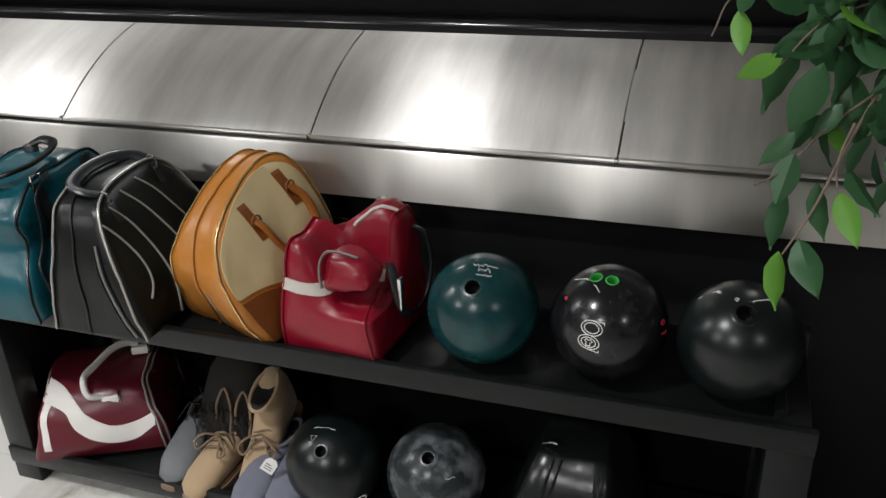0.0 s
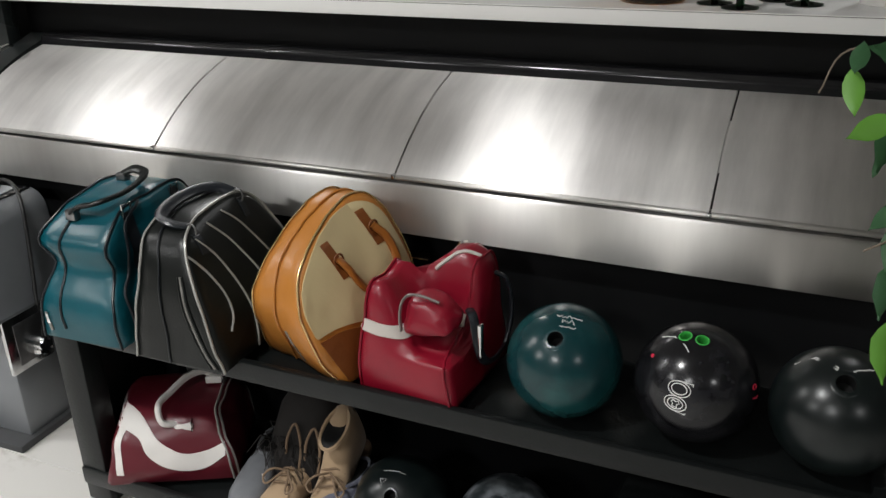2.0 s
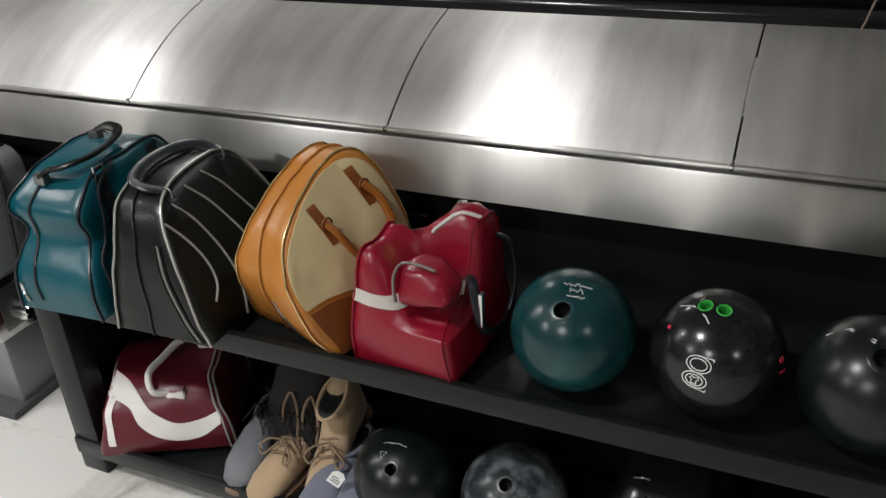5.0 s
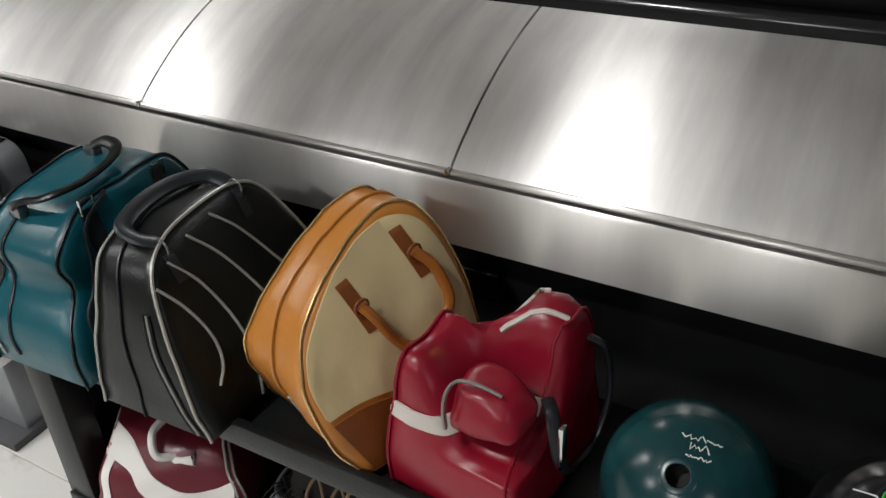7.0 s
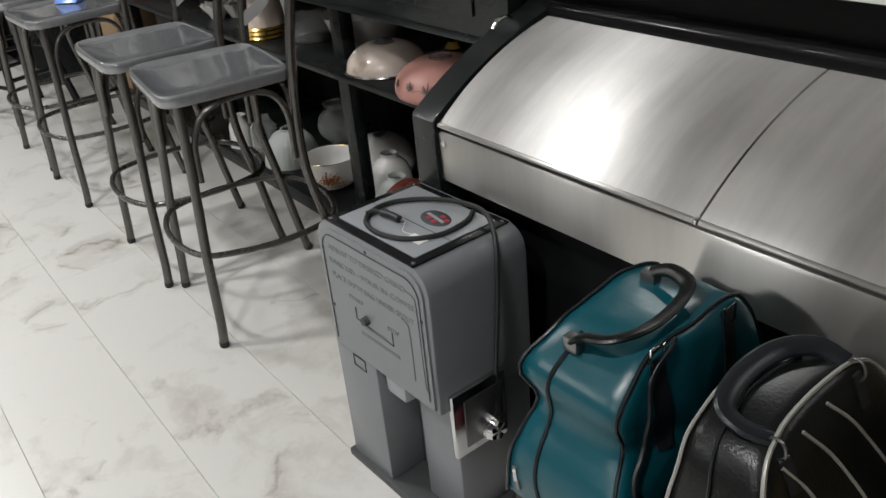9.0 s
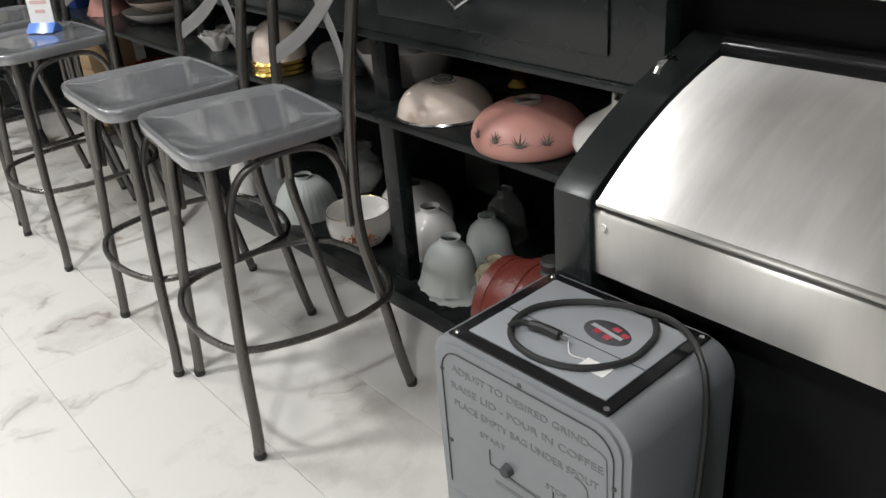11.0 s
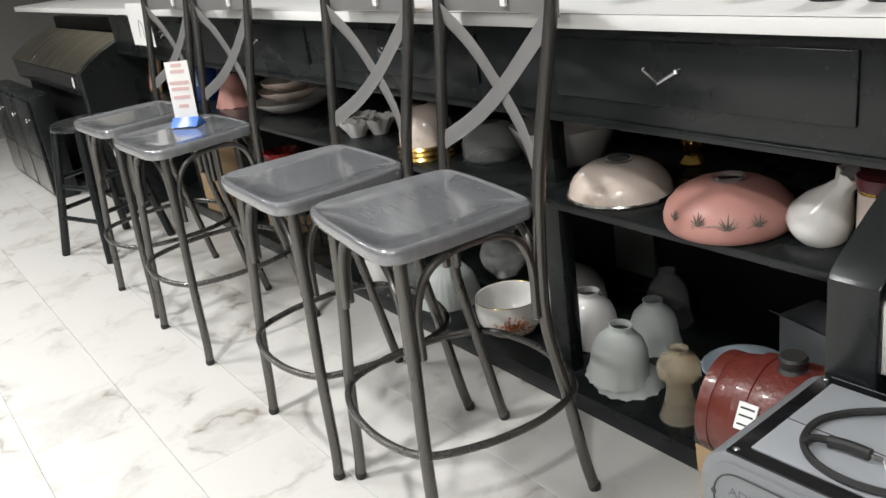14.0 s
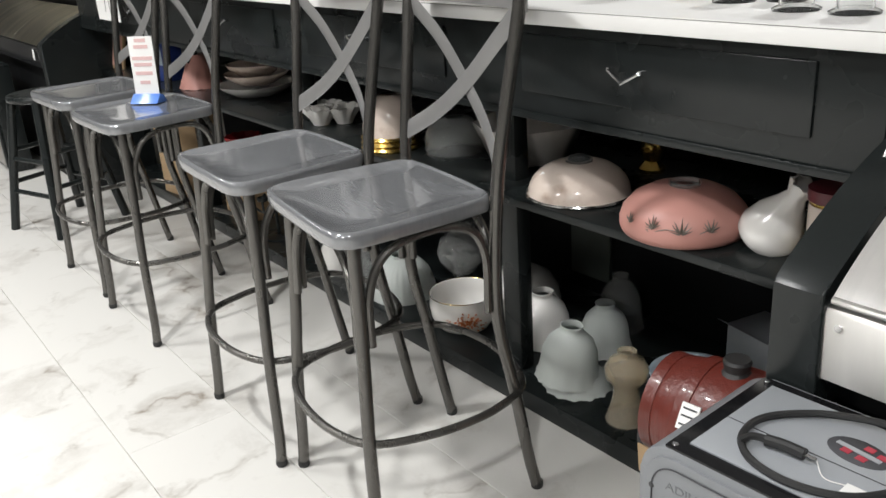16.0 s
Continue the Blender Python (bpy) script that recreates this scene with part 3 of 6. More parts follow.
class Bag:
    """A stuffed bag: an arch-shaped outline across y and z, pushed along x between two soft faces."""

    def __init__(self, ob, outline, wide, narrow, mat, bulge=0.012, wrinkle=0.004, per=5, lean=0.0, seed=0, name="body", shape=None):
        self.ob = ob
        out = spline([(0, y, z) for y, z in outline], per)
        base = [Vector((0, out[-1].y + (out[0].y - out[-1].y) * k / 8, 0)) for k in range(1, 8)]
        self.ring0 = out + base
        self.h = max(p.z for p in self.ring0)
        self.wide, self.narrow = wide / 2, narrow / 2
        ctr = Vector((0, (outline[0][0] + outline[-1][0]) / 2, self.h * 0.45))
        rows = []
        for k, side in [(0.12, -1), (0.4, -1), (0.68, -1), (0.86, -1), (0.955, -1), (1.0, -0.93), (1.0, -0.6), (1.0, -0.2), (1.0, 0.2), (1.0, 0.6), (1.0, 0.93),
                        (0.955, 1), (0.86, 1), (0.68, 1), (0.4, 1), (0.12, 1)]:
            row = []
            for p in self.ring0:
                q = ctr + (p - ctr) * k
                hx = self.wide + (self.narrow - self.wide) * (q.z / self.h)
                x = side * hx + (math.copysign(1, side) * bulge * (1 - k * k) if abs(side) == 1 else 0)
                v = Vector((x + lean * (q.z / self.h) ** 2, q.y, max(0.0, q.z)))
                if shape:
                    v = shape(v)
                n = noise.noise_vector(v * 9 + Vector((seed, seed * 2, 0)))
                n2 = noise.noise_vector(v * 24 + Vector((seed, 0, seed)))
                w = wrinkle * min(1, v.z / 0.05)
                row.append(v + n * w * 1.6 + n2 * w * 0.5)
            rows.append(row)
        self.rows = rows
        bm = bmesh.new()
        vs = [[bm.verts.new(p) for p in row] for row in rows]
        n = len(self.ring0)
        for a, b in zip(vs, vs[1:]):
            for i in range(n):
                bm.faces.new((a[i], a[(i + 1) % n], b[(i + 1) % n], b[i]))
        bm.faces.new(vs[0])
        bm.faces.new(list(reversed(vs[-1])))
        bmesh.ops.recalc_face_normals(bm, faces=bm.faces)
        self.tree = BVHTree.FromBMesh(bm)
        self.body = part(name, bm, mat, ob, angle=70)
        self.n_out = len(out)

    def edge(self, row, name, mat, r=0.0028, whole=False, label="piping", lift=0.002):
        mid = sum(self.rows[row], Vector()) / len(self.rows[row])
        pts = self.rows[row] if whole else self.rows[row][: self.n_out]
        pts = [p + (p - mid).normalized() * lift for p in pts]
        part(name, tube(pts, r, closed=whole, seg=6), mat, self.ob, label)

    def cast(self, p, d):
        d = Vector(d)
        hit = self.tree.ray_cast(Vector(p) - d * 1.0, d)
        return (hit[0], hit[1]) if hit[0] is not None else (None, None)

    def line(self, pts, d, name, mat, r=0.0025, per=8, lift=0.001, label="", flat=1.0):
        """A cord laid on the skin, cast along d."""
        out = []
        for p in spline(pts, per):
            q, nrm = self.cast(p, d)
            if q is not None:
                out.append(q - Vector(d) * lift)
        if len(out) > 1:
            return part(name, tube(out, r, seg=6), mat, self.ob, label)

    def patch(self, left, right, d, name, mat, lift=0.0015, label="", across=6, per=8):
        """A strip of material laid on the skin between two edge lines."""
        A, B = spline(left, per), spline(right, per)
        bm = bmesh.new()
        grid = []
        for a, b in zip(A, B):
            row = []
            for k in range(across + 1):
                q, nrm = self.cast(a.lerp(b, k / across), d)
                row.append(bm.verts.new(q - Vector(d) * lift) if q is not None else None)
            grid.append(row)
        for r0, r1 in zip(grid, grid[1:]):
            for k in range(across):
                f = (r0[k], r0[k + 1], r1[k + 1], r1[k])
                if all(f):
                    bm.faces.new(f)
        for v in [v for v in bm.verts if not v.link_faces]:
            bm.verts.remove(v)
        geo = bmesh.ops.extrude_face_region(bm, geom=list(bm.faces))
        bmesh.ops.translate(bm, verts=[g for g in geo["geom"] if isinstance(g, bmesh.types.BMVert)], vec=Vector(d) * 0.003)
        return part(name, bm, mat, self.ob, label, 60)


def strap_handle(ob, pts, r, mat, name="handle", label="", flat=0.6, per=8, up=None):
    return part(name, tube(spline(pts, per), r, seg=10, flat=flat, up=up), mat, ob, label)


# teal bag


def sag(v):
    """The front end folds in above its middle, and the top sinks between the straps."""
    front = max(0, min(1, (-v.y - 0.02) / 0.1))
    fold = math.exp(-((v.z - 0.155) / 0.038) ** 2) * front * (1 - 0.35 * math.cos(v.x * 26))
    dip = math.exp(-((v.z - 0.30) / 0.06) ** 2) * math.exp(-(v.y / 0.09) ** 2)
    out = math.exp(-((v.z - 0.215) / 0.042) ** 2) * front
    low = math.exp(-((v.z - 0.07) / 0.05) ** 2) * front
    return Vector((v.x * (1 - 0.10 * fold + 0.06 * out) - 0.01 * out, v.y + 0.030 * fold - 0.012 * out - 0.006 * low, v.z - 0.018 * dip))


teal = thing("bowling_bag", pose(-1.155, 1.735, 0.497, -1, 0, 3), "teal vinyl bowling bag with black piping and handle, slumped", "bag", "bags on the rack")
T = Bag(teal, [(-0.178, 0.0), (-0.182, 0.07), (-0.16, 0.17), (-0.10, 0.262), (-0.03, 0.298), (0.06, 0.30), (0.13, 0.27), (0.17, 0.15), (0.175, 0.0)], 0.222, 0.15, M_TEAL, 0.006, 0.006, seed=3, shape=sag, per=7)
T.edge(5, "piping", M_TEAL_DK, 0.0028, label="black piping")
T.edge(10, "piping", M_TEAL_DK, 0.0028, label="black piping")
T.line([(-0.035, 0, 0.03), (-0.04, 0, 0.12), (-0.045, 0, 0.2), (-0.035, 0, 0.27)], (0, 1, 0), "seam", M_TEAL_DK, 0.0035)
T.line([(0.3, -0.135, 0.0), (0.3, -0.14, 0.1), (0.3, -0.10, 0.15), (0.3, -0.085, 0.24), (0.3, -0.03, 0.28)], (-1, 0, 0), "seam", M_TEAL_DK, 0.004)
T.line([(-0.075, 0, 0.02), (-0.077, 0, 0.065)], (0, 1, 0), "zip", M_ZIP, 0.004)
T.line([(-0.076, 0, 0.04), (-0.076, 0, 0.062)], (0, 1, 0), "zip_pull", M_CHROME, 0.005, label="chrome zip pull")
for y0 in (-0.085, 0.06):
    T.patch([(0.3, y0, 0.29), (0.3, y0 + 0.002, 0.2), (0.3, y0 + 0.004, 0.13)], [(0.3, y0 + 0.028, 0.29), (0.3, y0 + 0.03, 0.2), (0.3, y0 + 0.03, 0.13)], (-1, 0, 0), "strap", M_TEAL_DK, 0.002, "black strap with a buckle", 3)
    q, _ = T.cast((0.3, y0 + 0.016, 0.272), (-1, 0, 0))
    if q is not None:
        part("buckle", tube([q + Vector((0.004, a, c)) for a, c in ((-0.013, -0.013), (0.013, -0.013), (0.013, 0.013), (-0.013, 0.013))], 0.0022, closed=True, seg=6), M_CHROME, teal, "square metal buckle")
strap_handle(teal, [(-0.03, -0.112, 0.268), (-0.008, -0.114, 0.284), (0.02, -0.108, 0.290), (0.042, -0.085, 0.296), (0.05, -0.04, 0.299), (0.048, 0.015, 0.308), (0.035, 0.045, 0.316), (0.0, 0.055, 0.318), (-0.03, 0.052, 0.305)], 0.0118, M_BAG_BLACK, label="padded dark grey handle", flat=0.5)
for y, z in ((-0.112, 0.252), (0.052, 0.284)):
    part("handle_mount", box(-0.044, -0.018, y - 0.010, y + 0.010, z, z + 0.024, 0.004), M_GUNM, teal, "dull metal handle mount")

# black bag
black = thing("bowling_bag", pose(-0.896, 1.731, 0.497, -1, 0, 2), "black leatherette bowling bag with silver piping and zip", "bag", "bags on the rack")
K = Bag(black, [(-0.170, 0.0), (-0.172, 0.06), (-0.165, 0.15), (-0.14, 0.235), (-0.09, 0.272), (0.0, 0.288), (0.08, 0.284), (0.14, 0.24), (0.185, 0.12), (0.195, 0.0)], 0.232, 0.088, M_BAG_BLACK, 0.010, 0.004, seed=8, lean=-0.040)
K.edge(5, "piping", M_PIPE, 0.0026, label="silver piping")
K.edge(10, "piping", M_PIPE, 0.0030, label="silver piping")
K.edge(7, "seam", M_TEAL_DK, 0.0022)
for row in (((-0.140, 0.228), (-0.116, 0.188), (-0.102, 0.14), (-0.108, 0.10), (-0.128, 0.072)), ((-0.106, 0.252), (-0.074, 0.205), (-0.054, 0.14), (-0.054, 0.07), (-0.06, 0.01)),
            ((-0.055, 0.268), (-0.018, 0.222), (0.012, 0.16), (0.027, 0.10), (0.032, 0.02)), ((0.0, 0.276), (0.034, 0.24), (0.072, 0.18), (0.10, 0.12), (0.11, 0.03))):
    K.line([(0.3, y, z) for y, z in row], (-1, 0, 0), "cord", M_PIPE, 0.0024, lift=0.0018, label="silver decorative cord")
for dx in (-0.008, 0.0, 0.008):
    K.line([(0.085 + dx, 0, 0.004), (0.055 + dx, 0, 0.06), (0.032 + dx * 0.8, 0, 0.13), (0.018 + dx * 0.5, 0, 0.19)], (0, 1, 0), "zip", M_ZIP if dx == 0 else M_BAG_BLACK, 0.0028)
strap_handle(black, [(0.005, -0.088, 0.268), (-0.025, -0.106, 0.278), (-0.055, -0.098, 0.288), (-0.068, -0.045, 0.298), (-0.062, 0.02, 0.303), (-0.035, 0.06, 0.302), (0.0, 0.07, 0.290)], 0.0145, M_TEAL_DK, label="padded black handle", flat=0.5)
for y, z in ((-0.098, 0.266), (0.068, 0.288)):
    part("ring", tube([Vector((0.012 + 0.012 * math.cos(a), y, z - 0.002 + 0.016 * math.sin(a))) for a in [i * math.pi / 6 for i in range(12)]], 0.002, closed=True, seg=6), M_GUNM, black, "dull metal handle ring")
    K.patch([(0.3, y - 0.009, z - 0.006), (0.3, y - 0.009, z - 0.045)], [(0.3, y + 0.009, z - 0.006), (0.3, y + 0.009, z - 0.045)], (-1, 0, 0), "handle_tab", M_TEAL_DK, 0.003, "black leather handle tab", 3)

# tan bag


def splay(v):
    """The floor of the bag spreads on its back side, and the end gusset is creased along its middle."""
    low = max(0, 1 - v.z / 0.16)
    crease = math.exp(-((v.x + 0.02) / 0.022) ** 2) * max(0, min(1, (-v.y - 0.06) / 0.06))
    return Vector((v.x - 0.045 * low * (v.x < 0), v.y + 0.010 * crease, v.z))


tan_bag = thing("bowling_bag", pose(-0.594, 1.768, 0.490, 0, -1, -20), "tan and cream vinyl bowling bag leaning forward, brown handles", "bag", "bags on the rack")
TAN_ARCH = [(-0.120, 0.0), (-0.148, 0.05), (-0.172, 0.115), (-0.178, 0.165), (-0.156, 0.215), (-0.10, 0.272), (-0.03, 0.312), (0.03, 0.325), (0.08, 0.302), (0.112, 0.21), (0.125, 0.1), (0.12, 0.0)]
N = Bag(tan_bag, TAN_ARCH, 0.205, 0.082, M_TAN, 0.010, 0.006, seed=14, lean=-0.060, shape=splay)
N.edge(5, "piping", M_GILT, 0.0018, label="bright gilt piping")
N.edge(10, "piping", M_GILT, 0.0024, label="bright gilt piping")
N.edge(7, "zip_tape", M_TAN, 0.0034, label="raised tan zip tape")
TOP = [(0.0 + (y - 0.0) * 0.94, 0.148 + (z - 0.148) * 0.945) for y, z in TAN_ARCH[2:11]]
LOW = [(-0.158, 0.112), (-0.135, 0.116), (-0.10, 0.118), (-0.06, 0.114), (-0.02, 0.106), (0.025, 0.098), (0.06, 0.094), (0.09, 0.092), (0.115, 0.092)]
N.patch([(0.3, y, z) for y, z in TOP], [(0.3, y, z) for y, z in LOW], (-1, 0, 0), "face_panel", M_CREAM, 0.0025, "cream vinyl face panel", 14)
N.patch([(-0.3, y, z) for y, z in TOP], [(-0.3, y, z) for y, z in LOW], (1, 0, 0), "face_panel", M_CREAM, 0.0025, "cream vinyl face panel", 14)
N.patch([(0.3, -0.155, 0.104), (0.3, -0.10, 0.109), (0.3, -0.03, 0.099), (0.3, 0.06, 0.085), (0.3, 0.112, 0.083)],
        [(0.3, -0.112, 0.012), (0.3, -0.07, 0.012), (0.3, -0.02, 0.012), (0.3, 0.05, 0.012), (0.3, 0.108, 0.012)], (-1, 0, 0), "lower_panel", M_BROWN, 0.0022, "brown lower panel", 8)
N.line([(-0.012, -0.4, 0.02), (-0.014, -0.4, 0.06), (-0.016, -0.4, 0.1)], (0, 1, 0), "zip", M_ZIP, 0.0024)
qs = []
for y, z in ((-0.072, 0.236), (0.032, 0.272)):
    N.patch([(0.3, y - 0.014, z + 0.026), (0.3, y + 0.006, z - 0.04)], [(0.3, y + 0.007, z + 0.030), (0.3, y + 0.028, z - 0.036)], (-1, 0, 0), "handle_tab", M_BROWN, 0.004, "brown leather handle tab", 3)
    q, _ = N.cast((0.3, y + 0.006, z), (-1, 0, 0))
    qs.append(q + Vector((0.013, 0, 0)))
    part("ring", tube([qs[-1] + Vector((0.002, 0.011 * math.cos(a), 0.011 * math.sin(a))) for a in [i * math.pi / 5 for i in range(10)]], 0.0022, closed=True, seg=6), M_BROWN, tan_bag, "brown leather ring")
strap_handle(tan_bag, [qs[0], qs[0] + Vector((0.014, 0.012, -0.02)), qs[0] + Vector((0.026, 0.035, -0.062)), qs[0] + Vector((0.032, 0.066, -0.082)), qs[1] + Vector((0.036, 0.012, -0.104)), qs[1] + Vector((0.032, 0.032, -0.078)), qs[1] + Vector((0.016, 0.022, -0.028)), qs[1]], 0.0085, M_HANDLE_TAN, label="rolled tan leather handle", flat=0.8)

# red bag


def slump(v):
    """The front right quarter has fallen in behind the pocket; the back flap stands up."""
    k = max(0, min(1, (v.z - 0.09) / 0.12))
    s = max(0, min(1, (v.x + 0.05) / 0.06))
    s = s * s * (3 - 2 * s)
    front = max(0, min(1, (0.02 - v.y) / 0.05))
    front = front * front * (3 - 2 * front)
    valley = math.exp(-((v.y + 0.05) / 0.035) ** 2)
    back = max(0, min(1, (v.y + 0.01) / 0.05))
    low = 1 - max(0, min(1, (v.x + 0.05) / 0.07))
    return Vector((v.x + 0.014 * k * back, v.y + 0.012 * k * s * front - 0.01 * k * back, v.z - k * (0.112 * s * front + 0.010 * (1 - s) * valley + 0.085 * low * back - 0.012 * (1 - low) * back + 0.045 * max(0, (v.x - 0.045) / 0.05) ** 2 * back)))


red = thing("shoulder_bag", pose(-0.400, 1.742, 0.497, 0, 0, -5), "cherry red vinyl bag with a white stripe, collapsed top", "bag", "bags on the rack")
D = Bag(red, [(-0.122, 0.0), (-0.129, 0.05), (-0.122, 0.13), (-0.116, 0.182), (-0.100, 0.213), (-0.05, 0.224), (0.03, 0.246), (0.085, 0.235), (0.112, 0.15), (0.118, 0.0)], 0.208, 0.155, M_RED, 0.005, 0.005, seed=21, shape=slump, per=7)
bm = bmesh.new()
bmesh.ops.create_cube(bm, size=1.0)
bmesh.ops.subdivide_edges(bm, edges=bm.edges[:], cuts=9, use_grid_fill=True)
for v in bm.verts:
    x, y, z = v.co * 2
    r = (abs(x) ** 4 + abs(y) ** 4 + abs(z) ** 4) ** 0.25
    p = Vector((0.040 + 0.050 * x / r, -0.076 + 0.034 * y / r + 0.010 * z / r, 0.166 + (0.030 - 0.010 * x) * z / r - 0.004 * x * x))
    v.co = p + noise.noise_vector(p * 22) * 0.009 + noise.noise_vector(p * 60) * 0.002
part("pocket", bm, M_RED, red, "bulging red front pocket", 70)
D.patch([(-0.093, -0.4, 0.128), (-0.05, -0.4, 0.124), (0.0, -0.4, 0.121), (0.04, -0.4, 0.119), (0.072, -0.4, 0.119)], [(-0.093, -0.4, 0.152), (-0.05, -0.4, 0.147), (0.0, -0.4, 0.143), (0.04, -0.4, 0.141), (0.072, -0.4, 0.141)], (0, 1, 0), "stripe", M_STRIPE, 0.004, "dull white stripe", 4)
part("zip", tube(spline([(-0.002, -0.123, 0.144), (-0.005, -0.121, 0.17), (-0.003, -0.116, 0.197), (0.006, -0.104, 0.210), (0.03, -0.095, 0.208), (0.06, -0.09, 0.2)]), 0.0042, flat=0.6), M_ZIP, red, "pocket zip")
D.edge(5, "piping", M_RED, 0.0024)
D.edge(10, "piping", M_RED, 0.0024)
D.line([(-0.045, 0.02, 0.5), (-0.01, 0.045, 0.5), (0.04, 0.065, 0.5)], (0, 0, -1), "zip", M_STRIPE, 0.0042, label="white top zip")
D.line([(0.005, 0.0, 0.5), (0.04, 0.012, 0.5), (0.085, 0.03, 0.5)], (0, 0, -1), "zip_tape", M_STRIPE, 0.004, label="dull white zip tape")
D.line([(0.02, 0.06, 0.5), (0.034, 0.058, 0.5)], (0, 0, -1), "zip_pull", M_CHROME, 0.005, label="chrome zip pull")
strap_handle(red, [(0.09, -0.03, 0.165), (0.108, -0.05, 0.16), (0.122, -0.055, 0.10), (0.128, -0.03, 0.065), (0.13, 0.03, 0.065), (0.13, 0.07, 0.12), (0.118, 0.075, 0.185), (0.09, 0.065, 0.205)], 0.009, M_TEAL_DK, label="hanging black handle", flat=0.5)
part("handle_plate", box(0.120, 0.128, -0.060, -0.046, 0.085, 0.155, 0.003), M_CHROME, red, "dull metal handle plate")
part("foot", tube([(-0.02, -0.1, -0.012), (-0.02, -0.1, 0.004)], 0.008), M_PIPE, red, "small metal foot")

# maroon bag on the lower tray
mar = thing("holdall", pose(-1.125, 1.775, 0.075, -6, 0, 28), "maroon vinyl holdall with a wavy white band, creased", "bag", "bags on the rack")
H = Bag(mar, [(-0.145, 0.0), (-0.155, 0.045), (-0.135, 0.105), (-0.08, 0.16), (0.0, 0.182), (0.09, 0.165), (0.14, 0.1), (0.145, 0.0)], 0.31, 0.23, M_MAROON, 0.012, 0.010, seed=31)
H.patch([(-0.15, -0.4, 0.185), (-0.115, -0.4, 0.175), (-0.06, -0.4, 0.15), (-0.02, -0.4, 0.105), (0.03, -0.4, 0.075), (0.08, -0.4, 0.075), (0.13, -0.4, 0.095)],
        [(-0.15, -0.4, 0.145), (-0.115, -0.4, 0.135), (-0.07, -0.4, 0.115), (-0.045, -0.4, 0.07), (0.02, -0.4, 0.035), (0.08, -0.4, 0.035), (0.13, -0.4, 0.065)], (0, 1, 0), "band", M_OFFWHITE, 0.002, "wavy white vinyl band", 6)
H.patch([(-0.115, -0.4, 0.14), (-0.128, -0.4, 0.1), (-0.125, -0.4, 0.03)], [(-0.098, -0.4, 0.135), (-0.112, -0.4, 0.1), (-0.108, -0.4, 0.03)], (0, 1, 0), "strap", M_OFFWHITE, 0.002, "white strap", 3)
H.edge(10, "piping", M_PIPE, 0.0026, label="pale piping")
H.edge(11, "zip", M_ZIP, 0.003)
strap_handle(mar, [(0.02, -0.115, 0.135), (-0.01, -0.135, 0.152), (-0.02, -0.11, 0.185), (0.0, -0.07, 0.198), (0.03, -0.02, 0.212), (0.06, 0.01, 0.212), (0.08, 0.02, 0.2)], 0.0095, M_OFFWHITE, label="white vinyl handle", flat=0.8)
for p in ((0.035, -0.118, 0.128), (0.09, 0.01, 0.188)):
    part("handle_end", box(p[0] - 0.022, p[0] + 0.022, p[1] - 0.012, p[1] + 0.012, p[2] - 0.008, p[2] + 0.012, 0.005), M_OFFWHITE, mar, "white stitched handle end")
    part("buckle", tube([Vector(p) + Vector((0.02, a, c + 0.004)) for a, c in ((-0.013, -0.008), (0.013, -0.008), (0.013, 0.014), (-0.013, 0.014))], 0.0025, closed=True, seg=6), M_CHROME, mar)

# black leather bag on the lower tray
M_LEATHER = material("glossy_black_leather", (0.008, 0.0095, 0.0095), 0.26, grain=0.3, scale=20, bump=0.25, bump_scale=70)
lea = thing("leather_bag", pose(0.045, 1.755, 0.072, 0, 0, -4), "glossy black leather bag with stitched seams", "bag", "bags on the rack")
G = Bag(lea, [(-0.13, 0.0), (-0.125, 0.1), (-0.09, 0.19), (-0.03, 0.232), (0.05, 0.235), (0.11, 0.18), (0.13, 0.0)], 0.26, 0.13, M_LEATHER, 0.015, 0.005, seed=44)
for x0, x1 in ((-0.075, -0.03), (-0.06, -0.015), (0.075, 0.055), (0.085, 0.065)):
    G.line([(x0, 0, 0.01), ((x0 + x1) / 2, 0, 0.1), (x1, 0, 0.215)], (0, 1, 0), "seam", M_LEATHER, 0.0035)
part("clip", tube(spline([(-0.055, -0.05, 0.235), (-0.035, -0.06, 0.25), (-0.025, -0.06, 0.25)]), 0.003), M_CHROME, lea, "small chrome clip")

# ---- shoes ----
M_SUEDE = material("tan_suede", (0.36, 0.25, 0.15), 0.85, grain=0.2, scale=40, bump=0.3, bump_scale=260, sheen=0.2)
M_SOLE = material("worn_leather_sole", (0.20, 0.13, 0.085), 0.6, grain=0.25, scale=50)
M_LACE = material("brown_lace", (0.20, 0.135, 0.085), 0.8, grain=0.3, scale=200)
M_GREY_SHOE = material("grey_shoe_canvas", (0.13, 0.135, 0.145), 0.6, grain=0.25, scale=60, bump=0.25, bump_scale=300)
M_SLIPPER = material("blue_grey_felt", (0.13, 0.135, 0.175), 0.9, grain=0.2, scale=60, sheen=0.2)
M_DARK_FUR = material("dark_fleece", (0.012, 0.010, 0.009), 0.95, grain=0.4, scale=80)


